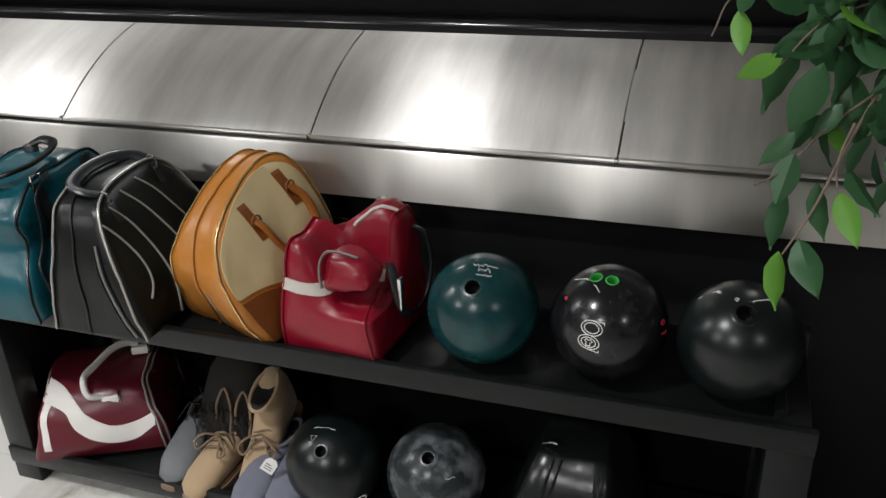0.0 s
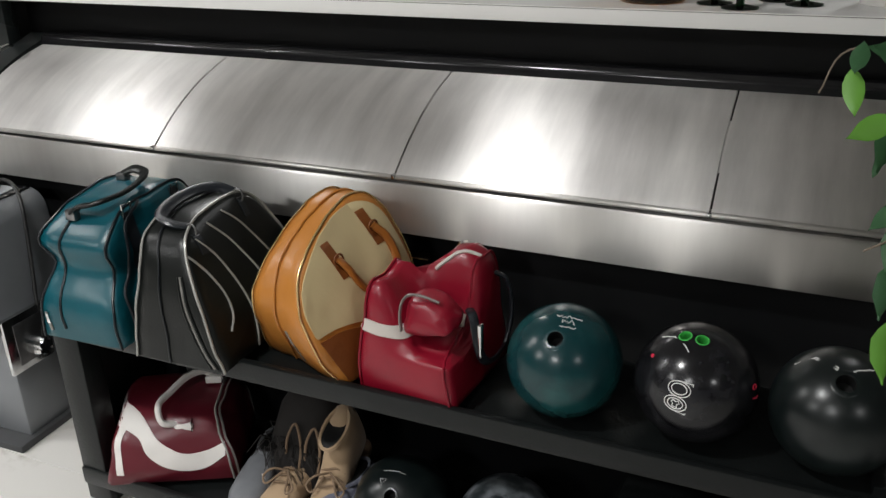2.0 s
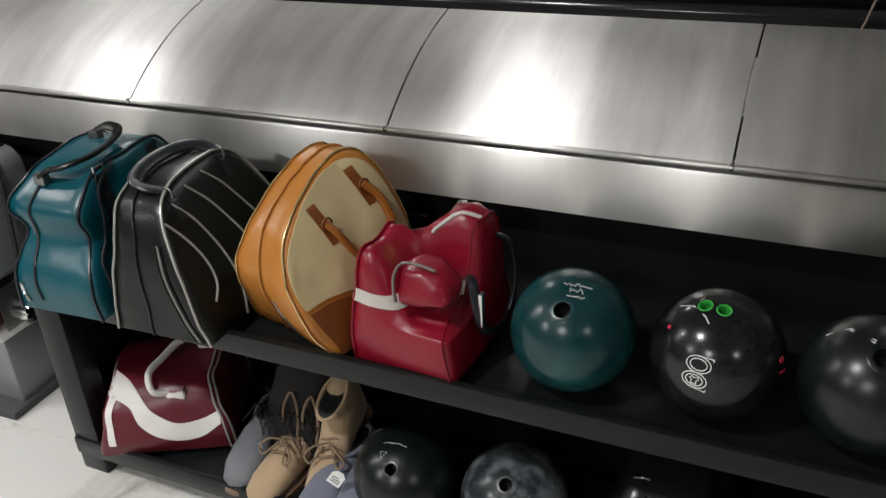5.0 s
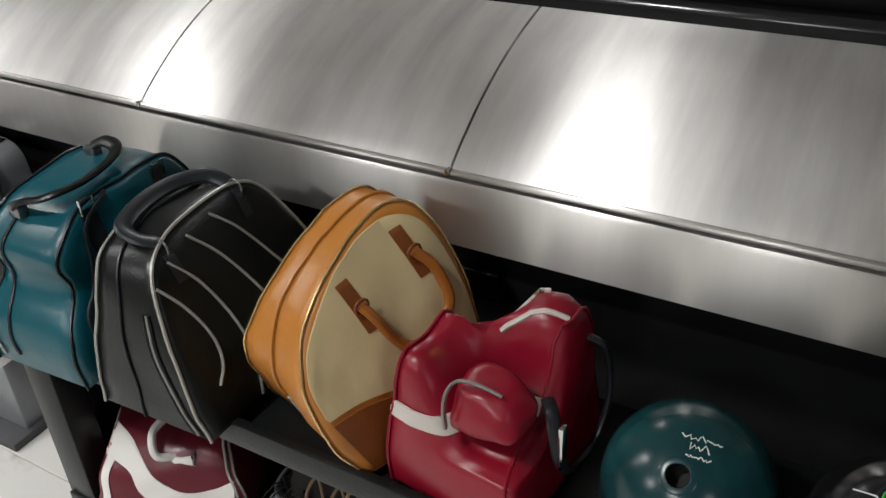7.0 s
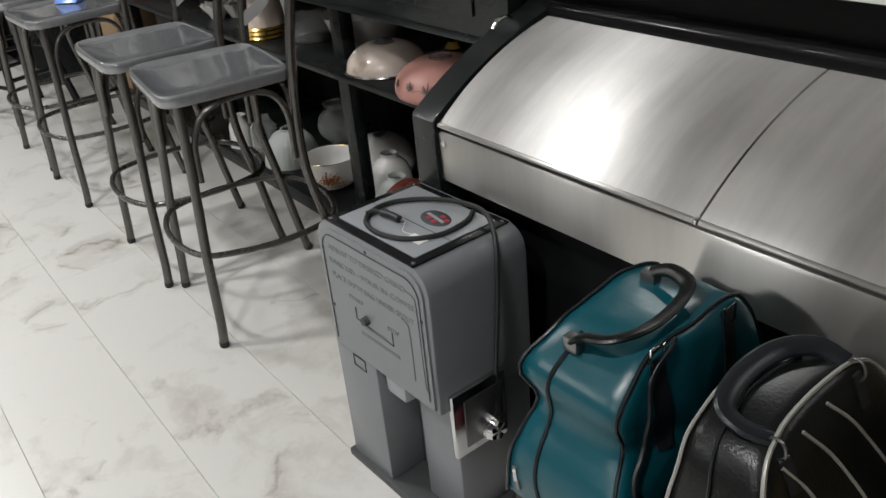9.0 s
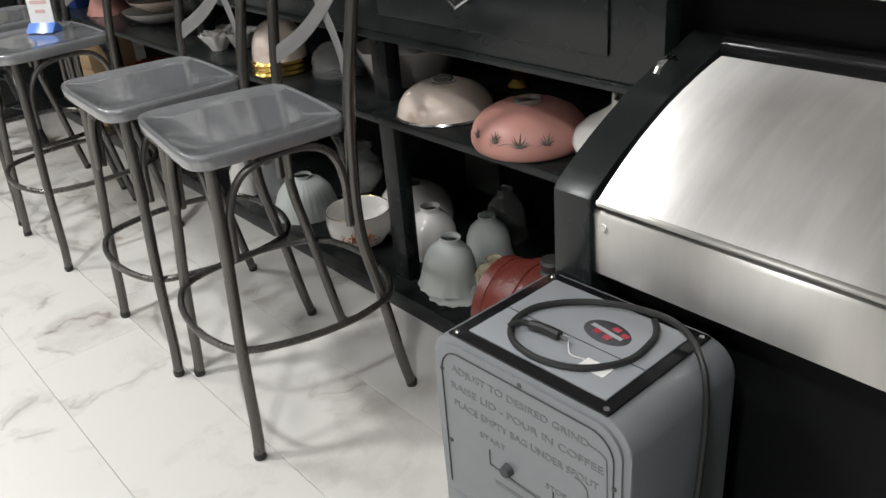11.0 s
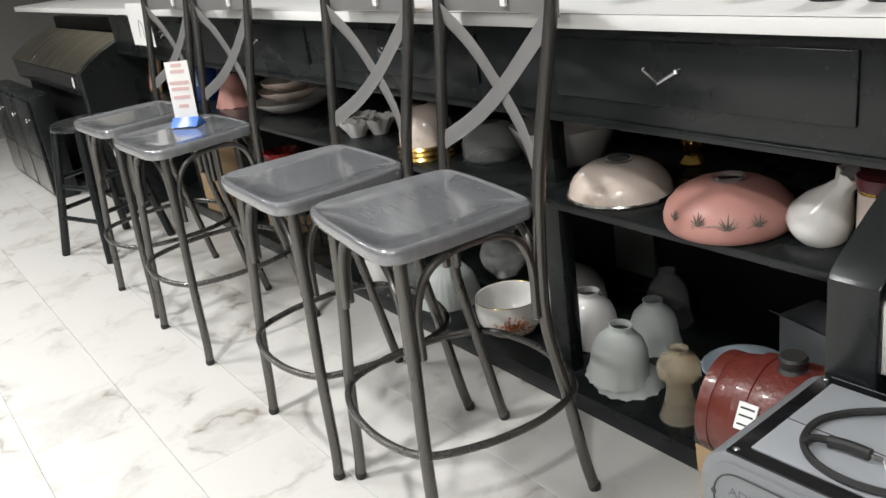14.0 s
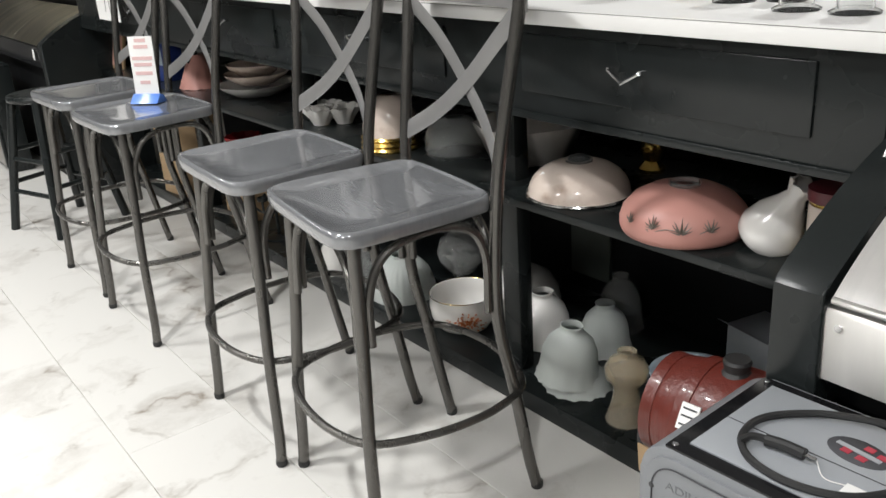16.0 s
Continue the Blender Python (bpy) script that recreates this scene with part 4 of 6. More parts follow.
def loft(sections, seg=18, bm=None):
    """Skin over upright sections: y, half width, bottom, top, roundness."""
    bm = bm or bmesh.new()
    rings = []
    for y, hw, z0, z1, e in sections:
        ring = []
        for i in range(seg):
            a = 2 * math.pi * i / seg
            c, s = math.cos(a), math.sin(a)
            ring.append(bm.verts.new((hw * math.copysign(abs(c) ** e, c), y, (z0 + z1) / 2 + (z1 - z0) / 2 * math.copysign(abs(s) ** e, s))))
        rings.append(ring)
    for a, b in zip(rings, rings[1:]):
        for i in range(seg):
            bm.faces.new((a[i], a[(i + 1) % seg], b[(i + 1) % seg], b[i]))
    bm.faces.new(rings[0])
    bm.faces.new(list(reversed(rings[-1])))
    return bm


def shoe(m, mat, label, boot=0.0, laces=True, sole=M_SOLE, stripes=None):
    """Toe towards -y."""
    s = thing("shoe", m, label, "shoe", "shoes on the lower tray")
    outline = [(0.0, -0.14), (0.03, -0.128), (0.046, -0.08), (0.045, -0.02), (0.034, 0.05), (0.036, 0.11), (0.02, 0.138), (-0.02, 0.138), (-0.036, 0.11), (-0.032, 0.05), (-0.042, -0.02), (-0.044, -0.08), (-0.03, -0.128)]
    sp = [(p.x, p.y) for p in spline([(a, b, 0) for a, b in outline], 3, True)]
    part("sole", prism(sp, 0.0, 0.016, "z", 0.003), sole, s, "worn shoe sole")
    part("upper", loft([(-0.134, 0.012, 0.014, 0.03, 0.8), (-0.122, 0.032, 0.012, 0.046, 0.8), (-0.09, 0.043, 0.012, 0.06, 0.8), (-0.05, 0.043, 0.012, 0.074, 0.8), (-0.01, 0.038, 0.012, 0.09, 0.8),
                        (0.04, 0.034, 0.012, 0.085 + boot * 0.6, 0.8), (0.08, 0.035, 0.012, 0.085 + boot, 0.8), (0.12, 0.032, 0.012, 0.085 + boot, 0.8), (0.135, 0.02, 0.014, 0.07 + boot, 0.8)]), mat, s, angle=60)
    # The upper is closed; a dark disc paints the opening's shade on top.
    part("opening", lathe([(0.0, 0.0), (0.7, 0.0), (1.0, 0.004), (1.06, 0.0)], 24), M_HOLE_SHADE, s, "dark disc painted as the shaded shoe opening", m=Matrix.LocRotScale((0, 0.062, 0.088 + boot * 0.85), Euler((radians(-4), 0, 0)), (0.026, 0.052, 1)))
    part("collar", tube([(0.0275 * math.cos(a), 0.062 + 0.055 * math.sin(a), 0.089 + boot * 0.86) for a in [i * math.pi / 10 for i in range(20)]], 0.005, closed=True, seg=6), mat, s)
    part("apron_seam", tube([(0.029 * math.cos(a), -0.062 + 0.05 * math.sin(a), 0.066 + 0.02 * math.sin(a) - 0.004) for a in [i * math.pi / 10 for i in range(20)]], 0.0022, closed=True, seg=6), mat, s)
    if laces:
        for k in range(3):
            y = -0.035 + k * 0.018
            part("lace", tube(spline([(-0.028, y, 0.074 + k * 0.006), (-0.008, y - 0.004, 0.088 + k * 0.006), (0.012, y + 0.002, 0.088 + k * 0.006), (0.029, y, 0.074 + k * 0.006)]), 0.0026, seg=6), M_LACE, s)
        for sx in (-1, 1):
            part("lace", tube(spline([(0, -0.01, 0.1), (sx * 0.025, -0.03, 0.112), (sx * 0.045, -0.045, 0.095), (sx * 0.03, -0.055, 0.085), (sx * 0.01, -0.02, 0.1)]), 0.0026, seg=6), M_LACE, s, "looped lace")
    if stripes:
        for k in range(3):
            part("stripe", tube(spline([(0.044 - 0.002 * k, -0.075 + 0.026 * k, 0.018), (0.041, -0.06 + 0.026 * k, 0.05), (0.02, -0.045 + 0.026 * k, 0.075 + 0.005 * k)]), 0.0022, seg=6), stripes, s, "pale side stripe")
    return s


shoe(pose(-0.865, 1.735, 0.072, 0, 6, 10), M_GREY_SHOE, "grey canvas trainer with pale stripes and gum sole", stripes=M_STRIPE, laces=False)
shoe(pose(-0.755, 1.72, 0.072, 6, 0, -12), M_SUEDE, "tan suede laced shoe with worn sole")
shoe(pose(-0.655, 1.75, 0.105, 22, 0, 6), M_SUEDE, "tan suede laced boot with tall shaft", boot=0.09)
for x, r in ((-0.63, -4), (-0.565, 6)):
    shoe(pose(x, 1.70, 0.072, 0, 0, r), M_SLIPPER, "blue-grey felt slipper lying under other shoes", laces=False, sole=M_SLIPPER)
rng = random.Random(5)
fur = bmesh.new()
for i in range(130):
    a = Vector((rng.uniform(-0.075, 0.075), rng.uniform(-0.07, 0.05), rng.uniform(0.10, 0.16)))
    tube([a, a + Vector((rng.uniform(-0.02, 0.02), -0.015, 0.012)), a + Vector((rng.uniform(-0.035, 0.035), -0.035, -0.03))], 0.0025, seg=4, bm=fur, r_end=0.0008)
scarf = thing("fleece_boot", pose(-0.765, 1.80, 0.072), "dark fleece-lined boot with shaggy trim behind shoes", "shoe", "shoes on the lower tray")
part("shaft", loft([(-0.075, 0.05, 0.0, 0.12, 0.7), (-0.05, 0.07, 0.0, 0.19, 0.7), (0.0, 0.078, 0.0, 0.24, 0.7), (0.06, 0.075, 0.0, 0.26, 0.7), (0.10, 0.05, 0.0, 0.25, 0.7)]), M_DARK_FUR, scarf, angle=60)
part("fleece_trim", fur, M_DARK_FUR, scarf, "shaggy dark trim")
for sx in (-0.02, 0.03):
    part("lace", tube(spline([(sx, -0.07, 0.1), (sx + 0.015, -0.075, 0.17), (sx + 0.03, -0.06, 0.2), (sx + 0.045, -0.07, 0.15), (sx + 0.04, -0.08, 0.09)]), 0.003, seg=6), M_LACE, scarf, "long brown lace")

# ---- bar stools ----


def bar_chair(m, label):
    """Metal bistro bar stool with a crossed back; faces -y, origin on the floor under the seat's middle."""
    c = thing("bar_stool", m, label, "bar stool", "grey metal bar stools along the counter")
    ZS = 0.785
    seat_out = [(0.0, -0.215), (0.16, -0.212), (0.21, -0.188), (0.219, -0.13), (0.213, 0.0), (0.206, 0.115), (0.192, 0.158), (0.14, 0.174), (0.0, 0.178)]
    full = [(a, b) for a, b in seat_out] + [(-a, b) for a, b in reversed(seat_out[1:-1])]
    sp = spline([(a, b, 0) for a, b in full], 5, True)
    bm = bmesh.new()
    rings = []
    FWD = -0.023
    for k, z in ((0.9, -0.036), (0.985, -0.034), (1.0, -0.026), (1.0, -0.01), (0.99, -0.003), (0.97, 0.0), (0.945, -0.0005), (0.925, -0.004), (0.6, -0.006), (0.25, -0.007)):
        rings.append([bm.verts.new((p.x * k, p.y * k + FWD, ZS + z)) for p in sp])
    n = len(sp)
    for a, b in zip(rings, rings[1:]):
        for i in range(n):
            bm.faces.new((a[i], a[(i + 1) % n], b[(i + 1) % n], b[i]))
    bm.faces.new(rings[-1])
    bm.faces.new(list(reversed(rings[0])))
    part("seat", bm, M_SEAT, c, "glossy brushed grey seat", 40)
    zr = 0.30
    feet = {(-1, -1): (-0.225, -0.225), (1, -1): (0.225, -0.225), (-1, 1): (-0.206, 0.206), (1, 1): (0.206, 0.206)}
    tops = {(-1, -1): (-0.178, -0.16 + FWD), (1, -1): (0.178, -0.16 + FWD), (-1, 1): (-0.205, 0.150 + FWD), (1, 1): (0.205, 0.150 + FWD)}
    at = {}
    for k, (fx, fy) in feet.items():
        tx, ty = tops[k]
        if k[1] < 0:
            pts = [(fx, fy, 0.006), (fx * 0.985, fy * 0.97, 0.1), (tx + (fx - tx) * 0.66, ty + (fy - ty) * 0.64, zr), (tx + (fx - tx) * 0.28, ty + (fy - ty) * 0.25, 0.52), (tx, ty, ZS - 0.03)]
        else:
            pts = [(fx, fy + 0.02, 0.006), (fx * 0.985, fy, 0.1), (tx + (fx - tx) * 0.66, ty + (fy - ty) * 0.55, zr), (tx + (fx - tx) * 0.25, ty + 0.005, 0.52), (tx, ty + 0.018, ZS), (tx * 1.03, ty + 0.036, ZS + 0.14),
                   (tx * 1.07, ty + 0.055, ZS + 0.26), (tx * 1.11, ty + 0.070, ZS + 0.36), (tx * 1.13, ty + 0.078, ZS + 0.42)]
        at[k] = spline(pts, 8)
        leg = part("leg", tube(at[k], 0.0145, seg=12), M_GUN, c)
        p0 = at[k][0]
        part("foot_cap", lathe([(0.0, -0.006), (0.0135, -0.006), (0.0155, -0.002), (0.0155, 0.012), (0.0, 0.012)], 14), M_RUBBER, leg, "dark rubber foot", m=pose(p0.x, p0.y, 0.0062))

    def on_leg(k, z):
        return min(at[k], key=lambda p: abs(p.z - z))
    ring = spline([(-0.206, -0.204, zr), (-0.115, -0.25, zr), (0.0, -0.264, zr), (0.115, -0.25, zr), (0.206, -0.204, zr), (0.247, -0.1, zr), (0.258, 0.0, zr), (0.246, 0.1, zr), (0.204, 0.192, zr), (0.11, 0.236, zr), (0.0, 0.25, zr), (-0.11, 0.236, zr), (-0.204, 0.192, zr), (-0.246, 0.1, zr), (-0.258, 0.0, zr), (-0.247, -0.1, zr)], 6, True)
    part("foot_ring", tube(ring, 0.0095, closed=True, seg=10), M_GUN, c, "bent tube foot ring")
    for a, b in (((-1, -1), (1, -1)), ((1, -1), (1, 1)), ((1, 1), (-1, 1)), ((-1, 1), (-1, -1))):
        A, B = on_leg(a, 0.53), on_leg(b, 0.53)
        A2, B2 = on_leg(a, 0.64), on_leg(b, 0.64)
        d = (B - A).normalized()
        top = (on_leg(a, 0.735) + on_leg(b, 0.735)) / 2
        top.z = ZS - 0.045
        pts = [A + d * 0.022, A2 + d * 0.026, A2.lerp(top, 0.42) + Vector((0, 0, 0.034)), top, B2.lerp(top, 0.42) + Vector((0, 0, 0.034)), B2 - d * 0.026, B - d * 0.022]
        part("arch", tube(spline(pts, 6), 0.0095, seg=10), M_GUN, c, "bent tube arch under the seat")
    L0, R0 = on_leg((-1, 1), ZS + 0.375), on_leg((1, 1), ZS + 0.375)
    Ll, Rl = on_leg((-1, 1), ZS + 0.065), on_leg((1, 1), ZS + 0.065)
    for A, B, off in ((Ll, R0, 0.0), (Rl, L0, 0.007)):
        mid = (A + B) / 2 + Vector((0, 0.028 + off, -0.012))
        part("cross_band", tube(spline([A + Vector((0, -0.004, 0)), A.lerp(mid, 0.5) + Vector((0, 0.01, -0.006)), mid, mid.lerp(B, 0.5) + Vector((0, 0.008, 0.006)), B], 6), 0.0205, seg=10, flat=0.11, up=(0, 1, 0)), M_BAND, c, "flat grey crossed band")
    rail = bmesh.new()
    cols = []
    for i in range(17):
        t = i / 16
        x = L0.x * 1.06 + (R0.x - L0.x) * 1.06 * t
        y = L0.y + 0.008 + 0.035 * math.sin(math.pi * t)
        dz = 0.012 * math.sin(math.pi * t)
        cols.append([rail.verts.new(p) for p in ((x, y - 0.003, ZS + 0.372), (x, y + 0.003, ZS + 0.372), (x, y + 0.008, ZS + 0.46 + dz), (x, y + 0.002, ZS + 0.46 + dz))])
    for a, b in zip(cols, cols[1:]):
        for k in range(4):
            rail.faces.new((a[k], a[(k + 1) % 4], b[(k + 1) % 4], b[k]))
    rail.faces.new(cols[0])
    rail.faces.new(list(reversed(cols[-1])))
    part("top_rail", rail, M_BAND, c, "wide curved grey top rail")
    part("price_label", box(-0.0, 0.02, L0.y + 0.03, L0.y + 0.0375, ZS + 0.385, ZS + 0.43, 0), M_TAG, c, "white price sticker")
    return c


CHAIR = "gunmetal grey bistro bar stool with crossed back and foot ring"
ch1 = bar_chair(pose(-2.879, 1.878, 0, 0, 0, -7.3), CHAIR)
copy_thing(ch1, pose(-3.388, 1.875, 0, 0, 0, -2.7))
ch3 = copy_thing(ch1, pose(-4.34, 1.864, 0, 0, 0, 1.4))
tagged(ch3, "gunmetal grey bistro bar stool with a sale card on its seat")
copy_thing(ch1, pose(-4.92, 1.868, 0, 0, 0, 2))

M_BLUE_ACR = material("blue_acrylic", (0.10, 0.22, 0.62), 0.2, grain=0.1)
M_RED_INK = material("red_ink", (0.62, 0.42, 0.41), 0.7)
sign = thing("sale_card", pose(-4.425, 1.88, 0.780, -4, 0, 38), "white sale card in a blue acrylic stand", "sign")
part("stand", prism([(-0.035, 0.0), (0.035, 0.0), (0.012, 0.028), (-0.006, 0.032)], -0.055, 0.055, "x", 0.002), M_BLUE_ACR, sign, "blue acrylic stand")
part("card", box(-0.048, 0.048, -0.0015, 0.0015, 0.02, 0.232, 0), M_TAG, sign)
for z, w, mat in ((0.212, 0.022, M_RED_INK), (0.19, 0.028, M_RED_INK), (0.15, 0.04, M_RED_INK), (0.128, 0.036, M_RED_INK), (0.098, 0.034, M_RED_INK), (0.066, 0.02, M_RED_INK)):
    part("print", box(-w, w, -0.003, -0.0015, z, z + 0.012, 0), mat, sign, "line of print")

# black wooden stool
stool = thing("wooden_stool", pose(-5.80, 1.82, 0, 0, 0, 20), "black painted wooden stool with four splayed legs", "stool")
part("seat", lathe([(0.0, 0.635), (0.14, 0.635), (0.158, 0.642), (0.162, 0.655), (0.155, 0.668), (0.0, 0.672)], 32), M_BLACK, stool)
for sx in (-1, 1):
    for sy in (-1, 1):
        part("leg", tube([(sx * 0.19, sy * 0.19, 0.0), (sx * 0.1, sy * 0.1, 0.64)], 0.021, seg=10), M_BLACK, stool)
for z, k in ((0.2, 0.163), (0.36, 0.14)):
    for s in (-1, 1):
        part("stretcher", tube([(-k, s * k, z), (k, s * k, z)], 0.012), M_BLACK, stool)
        part("stretcher", tube([(s * k, -k, z + 0.04), (s * k, k, z + 0.04)], 0.012), M_BLACK, stool)

# ---- coin coffee grinder ----
M_GREY = material("grey_hammered_paint", (0.20, 0.208, 0.22), 0.36, 0.2, grain=0.16, scale=20, bump=0.15, bump_scale=300, wear=(0.12, 0.125, 0.13), wear_at=0.66)
M_GREY_LT = material("light_grey_plate", (0.33, 0.345, 0.365), 0.4, 0.2, grain=0.1, scale=18)
M_LOGO_RED = material("badge_red", (0.36, 0.03, 0.05), 0.4)
M_FADED = material("faded_lettering", (0.125, 0.129, 0.136), 0.45, grain=0.3, scale=60)
M_BASE = material("dark_base_paint", (0.045, 0.046, 0.048), 0.5, grain=0.25, scale=30)
gr = thing("coffee_grinder", pose(-1.80, 1.670, 0, 0, 0, 2.0), "grey vintage store coffee grinder with looped power cord", "coffee grinder")
W, DEP, HT = 0.195, 0.255, 0.668


def hood_outline(w, z0, z1, r, n=8):
    pts = [(-w, z0)]
    for i in range(n + 1):
        a = math.pi - i * math.pi / 2 / n
        pts.append((-w + r + r * math.cos(a), z1 - r + r * math.sin(a)))
    for i in range(n + 1):
        a = math.pi / 2 - i * math.pi / 2 / n
        pts.append((w - r + r * math.cos(a), z1 - r + r * math.sin(a)))
    return pts + [(w, z0)]


part("hood", prism(hood_outline(W - 0.004, 0.345, HT, 0.05), 0.004, DEP, "y", 0.004), M_GREY, gr, "rounded grey hood")
part("front_plate", prism(hood_outline(W - 0.016, 0.352, HT - 0.012, 0.045), -0.001, 0.004, "y"), M_GREY, gr, "grey front plate with faded lettering")
ring = [Vector((a, -0.002, b)) for a, b in hood_outline(W - 0.028, 0.37, HT - 0.026, 0.04)]
part("front_line", tube(ring, 0.0012, seg=5), M_INK, gr, "thin dark outline")
part("lower_cabinet", box(-W + 0.004, -0.035, 0.004, DEP, 0.02, 0.345, 0.004), M_GREY, gr, "grey lower cabinet")
part("recess_back", box(-0.035, 0.055, 0.10, DEP, 0.02, 0.345, 0.002), M_BASE, gr, "dark spout recess")
part("right_column", box(0.055, W - 0.012, 0.045, DEP, 0.02, 0.345, 0.006), M_GREY, gr)
part("spout", box(-0.022, 0.05, 0.015, 0.12, 0.285, 0.36, 0.01), M_GREY_LT, gr, "grey coffee spout")
part("base", box(-W - 0.008, W + 0.004, -0.006, DEP + 0.004, 0.0, 0.022, 0.004), M_BASE, gr, "dark base plate")
part("label_frame", tube([(-0.12, 0.0025, 0.315), (-0.075, 0.0025, 0.315), (-0.075, 0.0025, 0.365 - 0.022), (-0.12, 0.0025, 0.365 - 0.022)], 0.0016, closed=True, seg=5), M_INK, gr, "small label outline")


def lettering(text, x0, x1, z, size):
    """Words in the built-in font, laid on the front plate between x0 and x1."""
    cu = bpy.data.curves.new("lettering", "FONT")
    cu.body, cu.size, cu.extrude = text, size, 0.0003
    tmp = bpy.data.objects.new("lettering", cu)
    me = bpy.data.meshes.new_from_object(tmp)
    bpy.data.objects.remove(tmp)
    wide = max(v.co.x for v in me.vertices)
    for v in me.vertices:
        v.co = Vector((x0 + v.co.x * (x1 - x0) / wide, -0.0013 - v.co.z, z + v.co.y))
    me.materials.append(M_FADED)
    ob = new("lettering", me)
    ob.parent = gr
    tagged(ob, "faded dark lettering")


lettering("ADJUST TO DESIRED GRIND", -0.145, 0.125, 0.606, 0.018)
lettering("RAISE LID - POUR IN COFFEE", -0.150, 0.150, 0.573, 0.018)
lettering("PLACE EMPTY BAG UNDER SPOUT", -0.145, 0.142, 0.540, 0.018)
lettering("START", -0.09, -0.035, 0.507, 0.014)
lettering("STOP", 0.045, 0.085, 0.486, 0.014)
for z, x0, x1 in ((0.452, -0.04, 0.035), (0.428, -0.06, 0.075)):
    part("lettering", box(x0, x1, -0.002, -0.0008, z, z + 0.007, 0), M_FADED, gr, "unreadable faded line")
for pts in ([(0.125, 0.612), (0.150, 0.606), (0.156, 0.58), (0.158, 0.42), (0.164, 0.39)], [(0.10, 0.54), (0.118, 0.534), (0.124, 0.51), (0.124, 0.40)]):
    part("pointer_line", tube(spline([(a, -0.0015, b) for a, b in pts], 5), 0.0013, seg=5), M_FADED, gr, "thin dark pointer line")
for a, b in ((-0.16, 0.46), (-0.168, 0.60), (0.0, 0.648), (0.168, 0.56)):
    part("screw", lathe([(0, 0.002), (0.0035, 0.0014), (0.0045, 0)], 10), M_BASE, gr, m=pose(a, -0.001, b, 90))
part("selector", lathe([(0.0, 0.012), (0.009, 0.012), (0.011, 0.0), (0.0, 0.0)], 16), M_INK, gr, "small dark selector knob", m=pose(-0.03, -0.001, 0.475, 90))
part("bracket_line", tube([(-0.07, -0.0015, 0.49), (-0.07, -0.0015, 0.462), (0.06, -0.0015, 0.452), (0.06, -0.0015, 0.485)], 0.0014, seg=5), M_INK, gr)
part("top_frame", box(-0.152, 0.152, 0.004, 0.248, HT - 0.001, HT + 0.004, 0.002), M_BLACK_GLOSS, gr, "chipped black top frame")
part("top_plate", box(-0.128, 0.132, 0.026, 0.228, HT + 0.004, HT + 0.007, 0.001), M_GREY_LT, gr, "light grey top plate")
part("plate_joint", box(-0.128, 0.132, 0.112, 0.1135, HT + 0.007, HT + 0.0076, 0), M_BASE, gr)
badge = part("badge", lathe([(0.0, 0.0012), (1.0, 0.0012), (1.04, 0.0), (0, 0)], 32), M_INK, gr, "oval black and red badge", m=Matrix.LocRotScale((0.035, 0.155, HT + 0.007), Euler((0, 0, radians(-8))), (0.04, 0.026, 1)))
for a, b in ((-0.45, -0.55), (0.1, -0.62), (0.0, 0.35), (0.5, 0.2)):
    part("badge_patch", box(a, a + 0.32, b, b + 0.38, 0.0012, 0.002, 0), M_LOGO_RED, badge)
part("badge_bar", box(-0.75, 0.75, -0.16, 0.12, 0.0012, 0.0024, 0), M_GREY_LT, badge)
for x in (-0.142, 0.142):
    for y in (0.014, 0.238):
        part("screw", lathe([(0, 0.0022), (0.004, 0.0016), (0.005, 0)], 12), M_CHROME, gr, m=pose(x, y, HT + 0.004))
zc = HT + 0.0125
cord = [(0.070, 0.224, zc - 0.003), (0.090, 0.200, zc - 0.001), (0.103, 0.168, zc), (0.105, 0.11, zc), (0.07, 0.056, zc), (0.01, 0.032, zc), (-0.05, 0.042, zc), (-0.086, 0.082, zc), (-0.086, 0.14, zc), (-0.035, 0.196, zc + 0.002), (0.045, 0.221, zc + 0.008),
        (0.12, 0.214, zc + 0.012), (0.172, 0.19, zc - 0.012), (0.196, 0.17, 0.61), (0.203, 0.155, 0.5), (0.203, 0.14, 0.36), (0.21, 0.13, 0.27)]
part("power_cord", tube(spline(cord, 8), 0.0052, seg=8), M_RUBBER, gr, "looped black power cord")
part("cord_end", tube(spline([(-0.078, 0.062, zc + 0.004), (-0.07, 0.078, zc + 0.007), (-0.05, 0.088, zc + 0.005), (-0.03, 0.09, zc + 0.004)], 6), 0.0052, seg=8), M_RUBBER, gr, "short bent cord end")
part("plug", tube(spline([(-0.055, 0.087, zc + 0.004), (-0.03, 0.091, zc + 0.005), (-0.004, 0.092, zc + 0.004)]), 0.0082, seg=10), M_RUBBER, gr, "black moulded plug")
part("plug_pin", tube([(-0.004, 0.092, zc + 0.004), (0.011, 0.093, zc + 0.003)], 0.0025, seg=6), M_CHROME, gr)
tg = bmesh.new()
box(0.055, 0.10, 0.06, 0.085, HT + 0.0075, HT + 0.0085, 0, bm=tg)
part("paper_tag", tg, M_TAG, gr, "white paper tag")
part("tag_string", tube(spline([(0.008, 0.098, zc), (0.03, 0.075, zc - 0.004), (0.056, 0.078, HT + 0.009)]), 0.0008, seg=5), M_TAG, gr)
